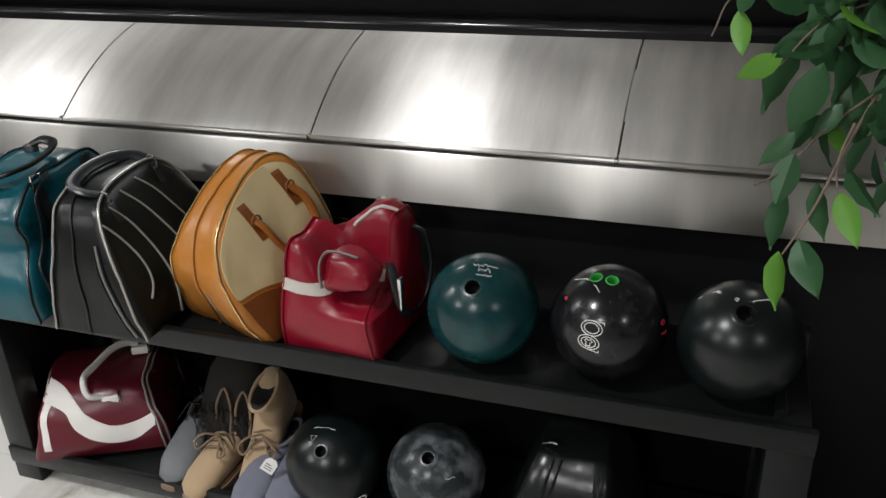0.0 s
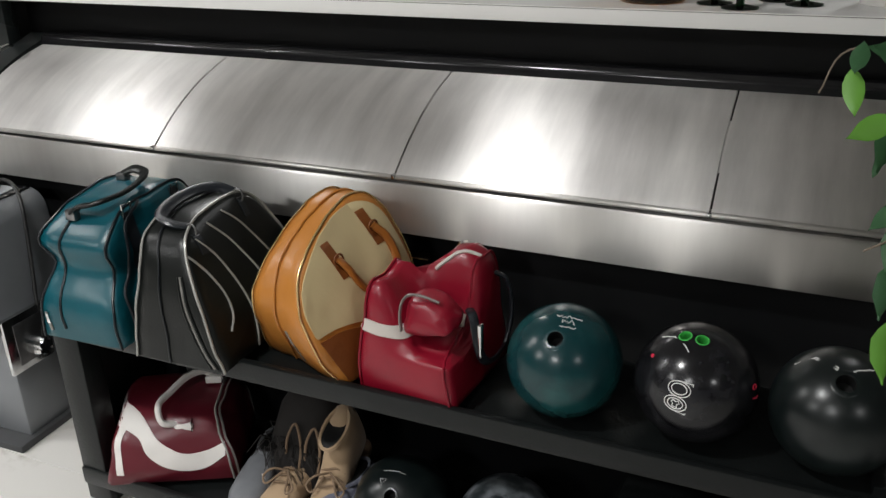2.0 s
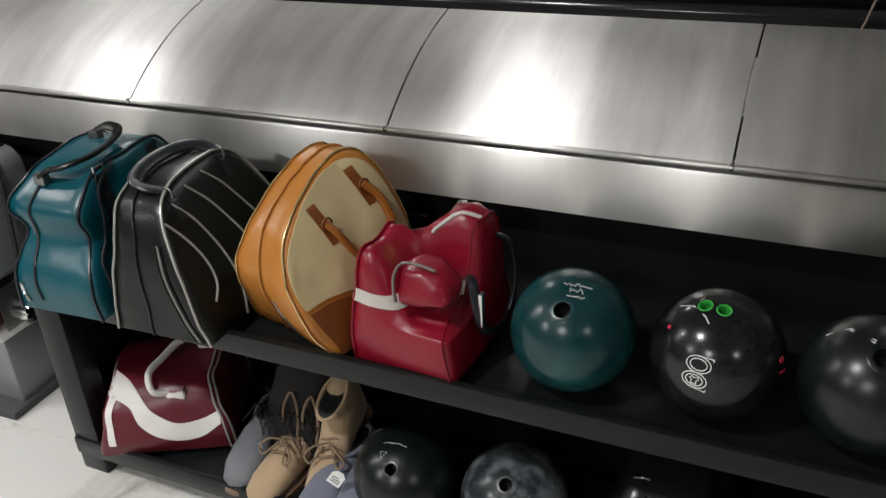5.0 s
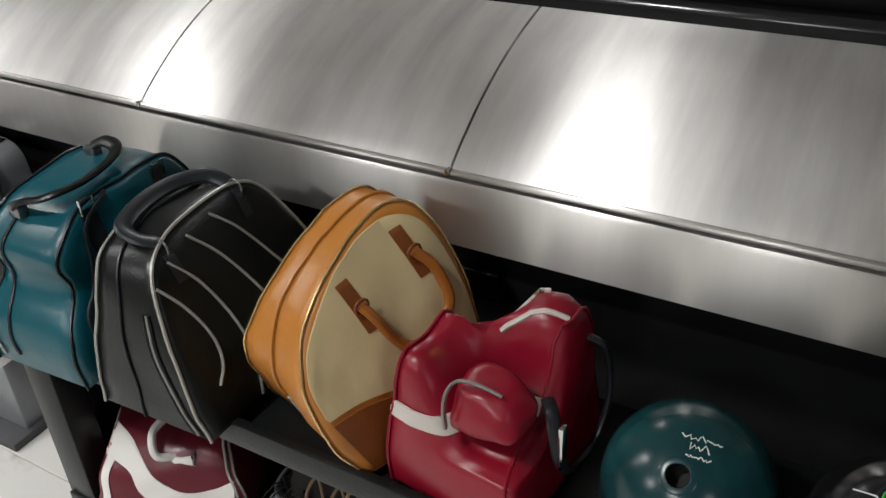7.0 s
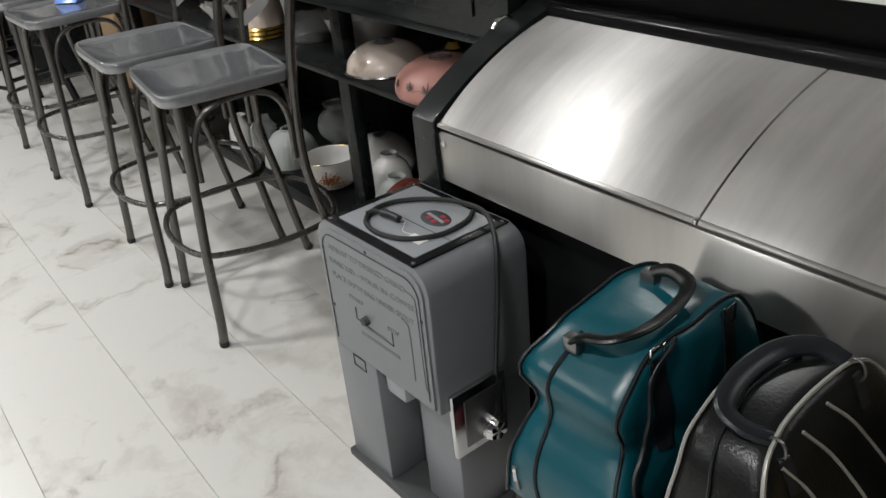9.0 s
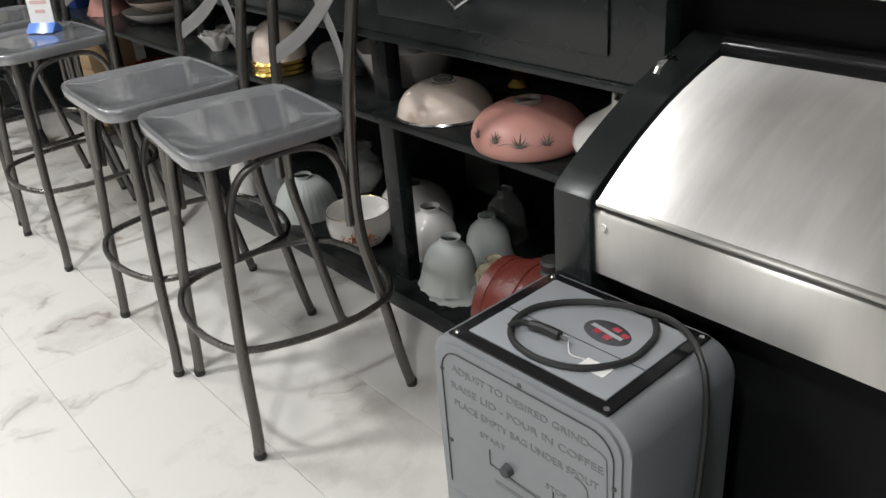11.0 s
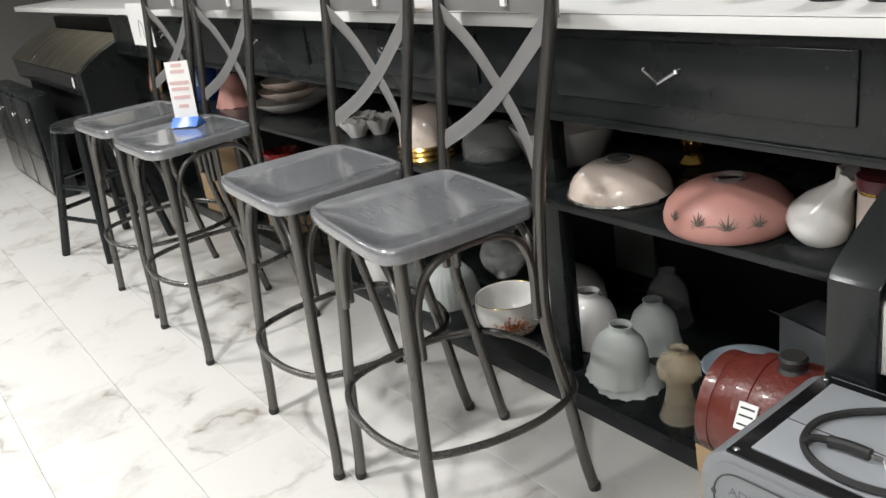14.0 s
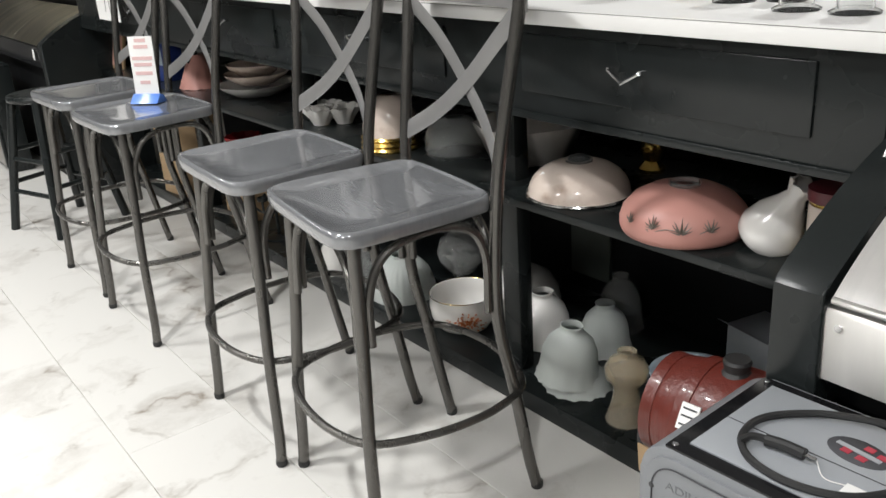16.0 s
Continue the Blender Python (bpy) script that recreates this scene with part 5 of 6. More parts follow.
# bag clamp plate on the side of the grinder
part("clamp_plate", box(W - 0.004, W + 0.012, 0.022, 0.165, 0.225, 0.385, 0.006), M_CHROME, gr, "scratched steel clamp plate")
part("clamp_inset", box(W + 0.012, W + 0.014, 0.05, 0.15, 0.245, 0.362, 0.001), M_GUNM, gr)
part("clamp_knob", lathe([(0.0, 0.045), (0.02, 0.045, 1), (0.024, 0.03, 1), (0.022, 0.0, 1), (0, 0)], 24, 6, 0.14), M_CHROME, gr, "crumpled chrome knob", m=pose(W + 0.012, 0.10, 0.285, 0, 90, 0))

# ---- wine barrel on its carton ----
M_CARD = material("cardboard", (0.33, 0.225, 0.125), 0.85, grain=0.15, scale=20, bump=0.1, bump_scale=60)
M_BARREL = material("red_brown_moulded_barrel", (0.105, 0.018, 0.012), 0.36, grain=0.4, scale=20, stretch=(0.3, 5, 5), bump=0.9, bump_scale=26, coat=0.15)
carton = thing("carton", pose(-2.108, 2.075, 0), "brown cardboard carton with an open flap", "box")
part("body", box(-0.13, 0.135, -0.105, 0.105, 0.0, 0.325, 0.002), M_CARD, carton)
part("flap", prism([(-0.105, 0.325), (-0.108, 0.325), (-0.114, 0.39), (-0.111, 0.39)], -0.13, -0.085, "x"), M_CARD, carton, "upright cardboard flap")
bar_ob = thing("barrel", pose(-2.095, 2.068, 0.443, 0, 0, 6) @ Matrix.Diagonal((1.1, 1.12, 1.12, 1)), "red-brown moulded barrel with black bungs and label", "barrel")
prof = [(0.0, -0.14), (0.075, -0.14), (0.082, -0.136), (0.084, -0.12)]
for i in range(13):
    z = -0.115 + 0.23 * i / 12
    prof.append((0.084 + 0.018 * math.cos(z / 0.13 * math.pi / 2), z))
prof += [(0.084, 0.12), (0.082, 0.136), (0.075, 0.14), (0.0, 0.14)]
part("body", lathe(prof, 48), M_BARREL, bar_ob, m=pose(0, 0, 0, 0, 90, 0))
for z in (-0.125, -0.06, 0.06, 0.125):
    r = 0.0855 + 0.018 * max(0, math.cos(z / 0.13 * math.pi / 2))
    part("hoop", lathe([(r - 0.003, z - 0.013), (r + 0.0015, z - 0.011), (r + 0.002, z + 0.011), (r - 0.003, z + 0.013)], 48), M_BARREL, bar_ob, "moulded hoop", m=pose(0, 0, 0, 0, 90, 0))
part("bung", lathe([(0.0, 0.02), (0.02, 0.02), (0.023, 0.015), (0.02, 0.0), (0.026, -0.008), (0, -0.008)], 20), M_RUBBER, bar_ob, "black bung", m=pose(-0.01, 0.0, 0.105))
part("tap", tube([(-0.138, -0.03, -0.06), (-0.165, -0.04, -0.065)], 0.013), M_RUBBER, bar_ob, "black tap stub")
part("foot", box(-0.09, 0.09, -0.055, 0.055, -0.105, -0.07, 0.006), M_BARREL, bar_ob, "moulded cradle foot")
part("label", box(-0.056, -0.024, -0.1045, -0.0965, -0.025, 0.018, 0), M_TAG, bar_ob, "white price sticker", m=pose(0, 0, 0, -30))
for z in (0.008, -0.004, -0.018):
    part("label_print", box(-0.052, -0.028, -0.1052, -0.1045, z, z + 0.003, 0), M_INK, bar_ob, "line of small print", m=pose(0, 0, 0, -30))

# ---- glass shades and dishes ----


def glass(name, colour, rough=0.05, trans=1.0, **k):
    return material(name, colour, rough, 0, grain=0.04, scale=12, trans=trans, **k)


M_MILK = material("milk_glass", (0.74, 0.72, 0.69), 0.16, grain=0.04, scale=10, coat=0.3)
M_FROST = material("frosted_glass", (0.62, 0.65, 0.62), 0.40, grain=0.06, scale=14, trans=0.4, ior=1.3)
M_ALAB = material("alabaster_glass", (0.66, 0.56, 0.49), 0.18, grain=0.16, scale=18, wear=(0.5, 0.38, 0.31), wear_at=0.58, coat=0.3)
M_PINK = material("pink_satin_glass", (0.48, 0.235, 0.20), 0.4, grain=0.08, scale=10)
M_CLEAR = glass("clear_glass", (0.92, 0.94, 0.93), 0.05, 0.88)
M_THIN = glass("thin_clear_glass", (0.97, 0.98, 0.97), 0.04, 0.97, ior=1.18)
M_AMBER = glass("pale_amber_glass", (0.93, 0.83, 0.66), 0.08, 0.85, ior=1.25)
M_DKGREEN = glass("dark_green_glass", (0.03, 0.13, 0.05), 0.05)
M_AMBER_DK = glass("amber_glass", (0.72, 0.36, 0.06), 0.06)
M_BRASS = material("brass", (0.62, 0.42, 0.12), 0.2, 1.0, grain=0.15, scale=30)
M_FLOWER = material("orange_flower_print", (0.52, 0.17, 0.05), 0.4, grain=0.4, scale=90)
M_SILVER_LEAF = material("grey_painted_leaf", (0.19, 0.165, 0.14), 0.4, 0.3, grain=0.4, scale=90)
M_TEALGLASS = material("pale_blue_glass", (0.42, 0.50, 0.56), 0.2, grain=0.08)
M_RUBY = material("ruby_glass", (0.28, 0.015, 0.02), 0.1, grain=0.2)
ZM, ZB = 0.6525, 0.0605


def turned(name, x, y, z, prof, mat, label, category, group="glass shades on the shelves", seg=44, wave=0, amp=0.0, tilt=(0, 0, 0), thick=0.004, pname="body"):
    """A turned hollow thing: the outside profile, and an inner skin a little inside it."""
    t = thing(name, pose(x, y, z, *tilt), label, category, group)
    inner = [(max(0.001, p[0] - thick), p[1] - (thick if i == len(prof) - 1 and p[0] < 0.002 else 0), *p[2:]) for i, p in enumerate(prof)]
    part(pname, lathe(list(prof) + [q for q in reversed(inner)], seg, wave, amp), mat, t, angle=50)
    return t


def dome(r, h, neck, n=10, flare=0.0):
    pts = [(r + flare, 0.0), (r, 0.006)]
    for i in range(1, n + 1):
        a = math.pi / 2 * i / n
        pts.append((neck + (r - neck) * math.cos(a), 0.006 + (h - 0.006) * math.sin(a)))
    return pts


cream = turned("glass_dome", -2.815, 2.41, ZM, dome(0.132, 0.086, 0.03, flare=0.004), M_ALAB, "cream alabaster glass ceiling shade, upturned dome", "lamp shade")
part("rim", lathe([(0.137, 0.0), (0.140, 0.004), (0.137, 0.009), (0.131, 0.007)], 44), M_CHROME, cream, "thin silver rim")
part("cap", lathe([(0.034, 0.084), (0.036, 0.092), (0.02, 0.1), (0.0, 0.101)], 24), M_CLEAR, cream, "glass collar")
part("sticker", box(-0.02, 0.02, -0.002, 0, 0, 0.012, 0), M_TAG, cream, "small paper sticker", m=pose(-0.03, -0.098, 0.055, -42, 14, -20))
pink = turned("glass_dome", -2.46, 2.372, ZM, [(0.126, 0.0), (0.136, 0.006), (0.141, 0.018), (0.141, 0.036), (0.134, 0.056), (0.114, 0.079), (0.082, 0.097), (0.045, 0.105), (0.034, 0.106)], M_PINK, "pink satin glass shade with painted silver-grey leaves", "lamp shade")
part("neck", lathe([(0.034, 0.101), (0.036, 0.113), (0.03, 0.115), (0.028, 0.103)], 24), M_CLEAR, pink, "clear glass neck")


def sprig(ob, ang, z, size, r_at, tilt=0):
    """A fan of small pointed leaves painted on a turned shade."""
    bm = bmesh.new()
    rr = random.Random(int(ang))
    for k in range(7):
        phi = radians(tilt + (k - 3) * 24 + rr.uniform(-6, 6))
        length = (0.017 - 0.0016 * abs(k - 3)) * size
        pts = []
        for s in (0.1, 0.4, 0.7, 1.0):
            zz = z + length * s * math.cos(phi)
            aa = radians(ang) + length * s * math.sin(phi) / r_at(zz)
            pts.append((math.cos(aa) * (r_at(zz) + 0.0004), math.sin(aa) * (r_at(zz) + 0.0004), zz))
        tube(pts, 0.0026 * size, seg=6, flat=0.5, bm=bm, r_end=0.0006)
    part("painted_leaves", bm, M_SILVER_LEAF, ob, "painted grey leaf spray")


def pink_r(z):
    return 0.140 - 0.55 * max(0, z - 0.05) if z > 0.05 else 0.136 + 0.05 * (z - 0.02)


for ang, z0, tilt, size in ((-84, 0.040, 205, 1.3), (-80, 0.045, -15, 1.6), (-55, 0.038, 0, 2.0), (-30, 0.042, 20, 1.7), (-22, 0.034, 140, 1.3), (-106, 0.044, -30, 1.4)):
    sprig(pink, ang, z0, size, pink_r, tilt)
part("vine", tube([(math.cos(radians(a)) * (pink_r(0.042) + 0.0012), math.sin(radians(a)) * (pink_r(0.042) + 0.0012), 0.042 + 0.006 * math.sin(a / 6)) for a in range(-84, -24, 3)], 0.0012, seg=5), M_SILVER_LEAF, pink)
vase = turned("glass_dome", -2.262, 2.405, ZM + 0.045, [(0.052, -0.040), (0.064, -0.026), (0.066, -0.004), (0.054, 0.032), (0.034, 0.066), (0.021, 0.094), (0.029, 0.124, 1)], M_MILK, "white milk glass shade with ruffled top", "lamp shade", wave=7, amp=0.12, tilt=(0, 30, 0))
cyl = turned("candle_holder", -2.13, 2.395, ZM, [(0.047, 0.0), (0.050, 0.004), (0.050, 0.016), (0.047, 0.021), (0.049, 0.031), (0.046, 0.038), (0.046, 0.136), (0.050, 0.141), (0.050, 0.158), (0.02, 0.16)], M_BRASS, "brass banded cylinder with dark red top", "candle holder")
part("band", lathe([(0.0475, 0.044), (0.0475, 0.13), (0.046, 0.13), (0.046, 0.044)], 32), M_ALAB, cyl, "cream band")
part("cap", lathe([(0.0, 0.162), (0.051, 0.162), (0.0515, 0.150), (0.050, 0.138)], 32), M_MAROON, cyl, "dark red top")
oct_ = turned("glass_dome", -3.16, 2.56, ZM, [(0.11, 0.0), (0.12, 0.004), (0.165, 0.105), (0.168, 0.112)], M_MILK, "white faceted glass shade", "lamp shade", seg=8)
gold = turned("glass_dome", -3.60, 2.365, ZM + 0.045, dome(0.092, 0.125, 0.02), M_ALAB, "cream glass dome shade on a ribbed brass fitter", "lamp shade")
part("fitter", lathe([(0.0, -0.045), (0.098, -0.045), (0.102, -0.038), (0.096, -0.03), (0.101, -0.022), (0.095, -0.013), (0.1, -0.005), (0.094, 0.003), (0.0, 0.003)], 44), M_BRASS, gold, "ribbed brass fitter")
turned("glass_dome", -3.40, 2.47, ZM, [(0.092, 0.0), (0.098, 0.012), (0.094, 0.03), (0.097, 0.045), (0.085, 0.075), (0.055, 0.1), (0.03, 0.105)], M_CLEAR, "clear ribbed glass shade", "lamp shade", wave=24, amp=0.0)
for k, (r, z, h) in enumerate(((0.175, 0.0, 0.055), (0.145, 0.05, 0.05), (0.128, 0.085, 0.055))):
    turned("bowl", -4.83, 2.50, ZM + z, [(0.001, 0.0), (r * 0.5, 0.0), (r * 0.6, 0.006), (r * 0.92, h * 0.7), (r, h)], M_MILK if k == 0 else M_ALAB, "cream glass bowl in a stack", "bowl", "stacked bowls")
for dx, dy in ((-0.06, 0.0), (0.05, 0.02), (0.0, -0.05)):
    turned("dish", -4.08 + dx, 2.43 + dy, ZM, [(0.001, 0.0), (0.03, 0.0), (0.04, 0.02), (0.055, 0.045, 1), (0.066, 0.062, 1)], M_MILK, "white hobnail glass dish with crimped edge", "dish", "hobnail dishes", wave=10, amp=0.1)
turned("vase", -2.80, 2.68, ZM, [(0.035, 0.0), (0.038, 0.01), (0.02, 0.03), (0.036, 0.06), (0.03, 0.085), (0.018, 0.1), (0.024, 0.115)], M_BRASS, "small dark brass vase", "vase")
# bottom shelf
BELL = [(0.094, 0.0, 1), (0.09, 0.01, 0.9), (0.085, 0.03, 0.5), (0.082, 0.055, 0.2), (0.078, 0.085), (0.066, 0.115), (0.046, 0.135), (0.033, 0.143), (0.031, 0.15), (0.034, 0.162)]
turned("glass_dome", -2.865, 2.41, ZB + 0.03, BELL, M_FROST, "frosted glass bell shade with scalloped rim", "lamp shade", wave=14, amp=0.035, tilt=(-4, 3, 0))
turned("glass_dome", -2.85, 2.435, ZB, [(r * 1.06, z * 0.35, *k) for r, z, *k in BELL], M_FROST, "shallow frosted glass shade under another", "lamp shade", wave=14, amp=0.05)
turned("glass_dome", -3.12, 2.56, ZB, [(r * 1.04, z * 1.02, *k) for r, z, *k in BELL], M_MILK, "white ruffled glass shade", "lamp shade", wave=9, amp=0.05)
turned("glass_dome", -2.94, 2.65, ZB, [(r * 0.9, z * 0.95, *k) for r, z, *k in BELL], M_FROST, "frosted glass tulip shade", "lamp shade", wave=12, amp=0.04)
turned("glass_dome", -3.01, 2.80, ZB, [(r * 0.85, z * 1.1, *k) for r, z, *k in BELL], M_CLEAR, "frosted tulip shade at the back", "lamp shade", wave=12, amp=0.03)
turned("lamp_chimney", -2.635, 2.395, ZB, [(0.055, 0.0, 0.6), (0.052, 0.008, 0.3), (0.044, 0.035), (0.036, 0.07), (0.034, 0.1), (0.04, 0.112), (0.056, 0.13), (0.058, 0.155), (0.046, 0.178), (0.026, 0.188), (0.022, 0.195), (0.026, 0.205)], M_AMBER, "pale amber glass lamp chimney", "lamp chimney", wave=10, amp=0.03, thick=0.003)
turned("bowl", -2.62, 2.66, ZB, [(0.001, 0.0), (0.05, 0.0), (0.09, 0.016), (0.118, 0.036), (0.122, 0.04)], M_TEALGLASS, "pale blue glass bowl", "bowl")
gbox = thing("carton", pose(-2.42, 2.79, ZB, 0, 0, -12), "dark grey cardboard box on the bottom shelf", "box")
M_GREYCARD = material("grey_card", (0.22, 0.23, 0.245), 0.8, grain=0.15)
part("body", box(-0.16, 0.2, -0.06, 0.08, 0, 0.17, 0.002), M_GREYCARD, gbox)
part("flap", prism([(-0.06, 0.17), (-0.062, 0.17), (-0.11, 0.20), (-0.108, 0.201)], -0.15, 0.19, "x"), M_GREYCARD, gbox)
flo = turned("bowl", -3.365, 2.435, ZB, [(0.001, 0.0), (0.06, 0.0), (0.085, 0.012), (0.108, 0.05), (0.113, 0.09), (0.11, 0.125), (0.112, 0.128)], M_MILK, "white glass bowl with orange flower print and gilt rim", "bowl", thick=0.005)
part("rim", tube([(0.1115 * math.cos(a), 0.1115 * math.sin(a), 0.128) for a in [i * math.pi / 20 for i in range(40)]], 0.0014, closed=True, seg=6), M_BRASS, flo, "thin gilt rim")
fl = bmesh.new()
rr = random.Random(9)
for i in range(120):
    a = radians(-36 + rr.gauss(0, 14))
    z = min(0.1, max(0.03, 0.062 + rr.gauss(0, 0.013)))
    r = (0.113 if z > 0.075 else 0.108 + (z - 0.05) * 0.2) + 0.0012
    d = rr.uniform(0.003, 0.007)
    tube([(r * math.cos(a), r * math.sin(a), z), (r * math.cos(a + d * 6), r * math.sin(a + d * 6), z + d * rr.uniform(-1, 1))], 0.0052, seg=6, flat=0.35, bm=fl)
part("flower_print", fl, M_FLOWER, flo, "orange flower print")
glo = turned("glass_dome", -3.60, 2.62, ZB + 0.07, [(0.04, 0.0), (0.05, 0.01), (0.082, 0.05), (0.088, 0.085), (0.075, 0.125), (0.045, 0.15), (0.04, 0.155), (0.05, 0.17, 1), (0.056, 0.178, 1)], M_CLEAR, "clear glass globe shade with crimped collar", "lamp shade", wave=18, amp=0.06)
part("foot", lathe([(0.0, -0.07), (0.07, -0.07), (0.072, -0.06), (0.03, -0.04), (0.04, 0.0)], 32), M_CHROME, glo, "chrome foot")
turned("glass_dome", -3.74, 2.45, ZB, [(0.125, 0.0, 0.3), (0.122, 0.01, 0.8), (0.114, 0.05, 1), (0.1, 0.09, 1), (0.07, 0.125, 0.6), (0.035, 0.14), (0.035, 0.15)], M_FROST, "white pleated glass shade", "lamp shade", wave=30, amp=0.012, seg=120)
turned("glass_dome", -3.335, 2.66, ZB, [(0.128, 0.0), (0.138, 0.012), (0.141, 0.04), (0.132, 0.085), (0.105, 0.125), (0.06, 0.15), (0.03, 0.155)], M_MILK, "white satin glass dome shade", "lamp shade")
turned("glass_dome", -4.10, 2.38, ZB, [(0.06, 0.0, 1), (0.055, 0.03), (0.05, 0.1), (0.032, 0.13), (0.034, 0.145)], M_MILK, "white glass shade on the bottom shelf", "lamp shade", wave=8, amp=0.04)
turned("glass_dome", -3.93, 2.42, ZB, [(0.07, 0.0, 1), (0.062, 0.03), (0.06, 0.12), (0.036, 0.15), (0.036, 0.165)], M_CLEAR, "clear glass shade on the bottom shelf", "lamp shade", wave=8, amp=0.04)
# wrought iron candelabra
iron = thing("candelabra", pose(-4.62, 2.40, ZB, 0, 0, 15), "black wrought iron candelabra with curled arms and tag", "candelabra")
part("stem", tube([(0, 0, 0.008), (0, 0, 0.3)], 0.007), M_BLACK, iron)
part("base", lathe([(0.0, 0.0), (0.06, 0.0), (0.06, 0.006), (0.01, 0.014), (0.0, 0.014)], 24), M_BLACK, iron)
for i in range(4):
    a = i * math.pi / 2 + 0.4
    c, s = math.cos(a), math.sin(a)
    arm = part("arm", tube(spline([(0, 0, 0.14), (0.05 * c, 0.05 * s, 0.11), (0.1 * c, 0.1 * s, 0.14), (0.11 * c, 0.11 * s, 0.2), (0.085 * c, 0.085 * s, 0.225), (0.07 * c, 0.07 * s, 0.2)]), 0.005), M_BLACK, iron)
    part("cup", lathe([(0.0, 0.0), (0.022, 0.004), (0.026, 0.018), (0.02, 0.02)], 16), M_BLACK, arm, m=pose(0.105 * c, 0.105 * s, 0.2))
part("tag", box(-0.012, 0.012, -0.125, -0.124, 0.06, 0.1, 0), M_TAG, iron, "white price tag")
# far shelf goods
tall = thing("carton", pose(-4.99, 2.47, ZB), "brown cardboard carton with a red glass bowl on it", "box")
part("body", box(-0.1, 0.1, -0.1, 0.12, 0, 0.33, 0.002), M_CARD, tall)
turned("bowl", -4.99, 2.46, ZB + 0.33, [(0.001, 0.0), (0.04, 0.0), (0.07, 0.025, 1), (0.085, 0.06, 1)], M_RUBY, "ruby red cut glass bowl", "bowl", wave=12, amp=0.06)
tall2 = thing("carton", pose(-5.62, 2.42, ZB, 0, 0, 6), "tall brown cardboard carton on the bottom shelf", "box")
part("body", box(-0.13, 0.13, -0.1, 0.14, 0, 0.42, 0.002), M_CARD, tall2)
part("lid_flap", box(-0.13, 0.13, -0.104, -0.1, 0.3, 0.42, 0.001), M_CARD, tall2)
turned("glass_dome", -5.28, 2.42, ZM, [(0.1, 0.0, 1), (0.09, 0.03), (0.06, 0.1), (0.03, 0.15)], M_PINK, "pink glass cone shade", "lamp shade", wave=10, amp=0.04)
M_BLUEBOX = material("blue_box_card", (0.015, 0.035, 0.16), 0.5, grain=0.3, scale=20)
bb = thing("package", pose(-5.62, 2.40, ZM, 0, 0, 4), "dark blue boxed package on the middle shelf", "box")
part("body", box(-0.07, 0.07, -0.05, 0.06, 0, 0.2, 0.002), M_BLUEBOX, bb)
part("window", box(-0.05, 0.05, -0.052, -0.05, 0.08, 0.17, 0), M_TEALGLASS, bb, "pale printed front")
M_PINKCARD = material("pink_print_card", (0.5, 0.28, 0.23), 0.6, grain=0.3, scale=16)
for x, r in ((-6.5, -8), (-6.3, 10)):
    pk = thing("framed_print", pose(x, 2.34, ZM, -12, 0, r), "small brown framed print leaning on the shelf", "picture")
    part("frame", box(-0.09, 0.09, 0.0, 0.015, 0, 0.22, 0.003), M_CARD, pk)
    part("picture", box(-0.075, 0.075, -0.002, 0.0, 0.015, 0.205, 0), M_PINKCARD, pk, "pinkish faded print")

# ---- things on the countertop ----
ZT = 1.146
turned("bowl", -0.13, 2.30, ZT, [(0.001, 0.0), (0.066, 0.0), (0.072, 0.006), (0.085, 0.05), (0.1, 0.11)], M_AMBER_DK, "amber glass bowl on the countertop", "bowl", "glassware on the countertop")
STEM = [(0.001, 0.0), (0.036, 0.0), (0.036, 0.003), (0.008, 0.008), (0.006, 0.06), (0.02, 0.075), (0.038, 0.12), (0.036, 0.17)]
for x, y in ((0.055, 2.225), (0.0, 2.28), (0.17, 2.30), (0.115, 2.36)):
    turned("goblet", x, y, ZT, STEM, M_DKGREEN, "dark green stemmed glass", "glass", "green goblets on the countertop", thick=0.002)
turned("vase", 0.33, 2.36, ZT, [(0.001, 0), (0.06, 0.0), (0.062, 0.1), (0.05, 0.18)], M_MILK, "white ceramic vase on the countertop", "vase")
for x, y in ((-2.66, 2.40), (-2.39, 2.41), (-2.21, 2.335), (-2.10, 2.33), (-2.30, 2.46), (-2.0, 2.44), (-1.9, 2.36), (-1.78, 2.42), (-1.62, 2.37), (-2.5, 2.5)):
    turned("glass", x, y, ZT, [(0.001, 0.0), (0.042, 0.0), (0.043, 0.004), (0.03, 0.01), (0.034, 0.07), (0.037, 0.1)], M_THIN, "clear pressed glass on the countertop", "glass", "clear glasses on the countertop", thick=0.003)
turned("bowl", -3.28, 2.28, ZT, [(0.001, 0.0), (0.03, 0.0), (0.045, 0.04), (0.05, 0.07)], M_AMBER_DK, "small amber glass on the countertop", "glass", "glassware on the countertop")
# Flat dark ornament of blade-like outline; its exact kind is unknown.
knife = thing("letter_opener", pose(-2.64, 2.46, ZT + 0.004, 0, 0, 14), "flat dark blade-like ornament lying on the countertop", "ornament")
part("blade", prism([(-0.14, 0.0), (-0.05, -0.016), (0.05, -0.02), (0.06, 0.0), (0.05, 0.02), (-0.05, 0.016)], -0.004, 0.008, "z", 0.002), M_BLACK_GLOSS, knife)
part("grip", tube([(0.05, 0, 0.008), (0.12, 0, 0.014)], 0.012), M_BRASS, knife, "dull brass grip")
card = thing("paper_card", pose(-5.62, 2.160, 1.03, 0, 0, 0), "white printed card hanging over the counter's edge", "paper")
part("sheet", box(-0.16, 0.16, 0.0, 0.002, -0.06, 0.14, 0), M_TAG, card)
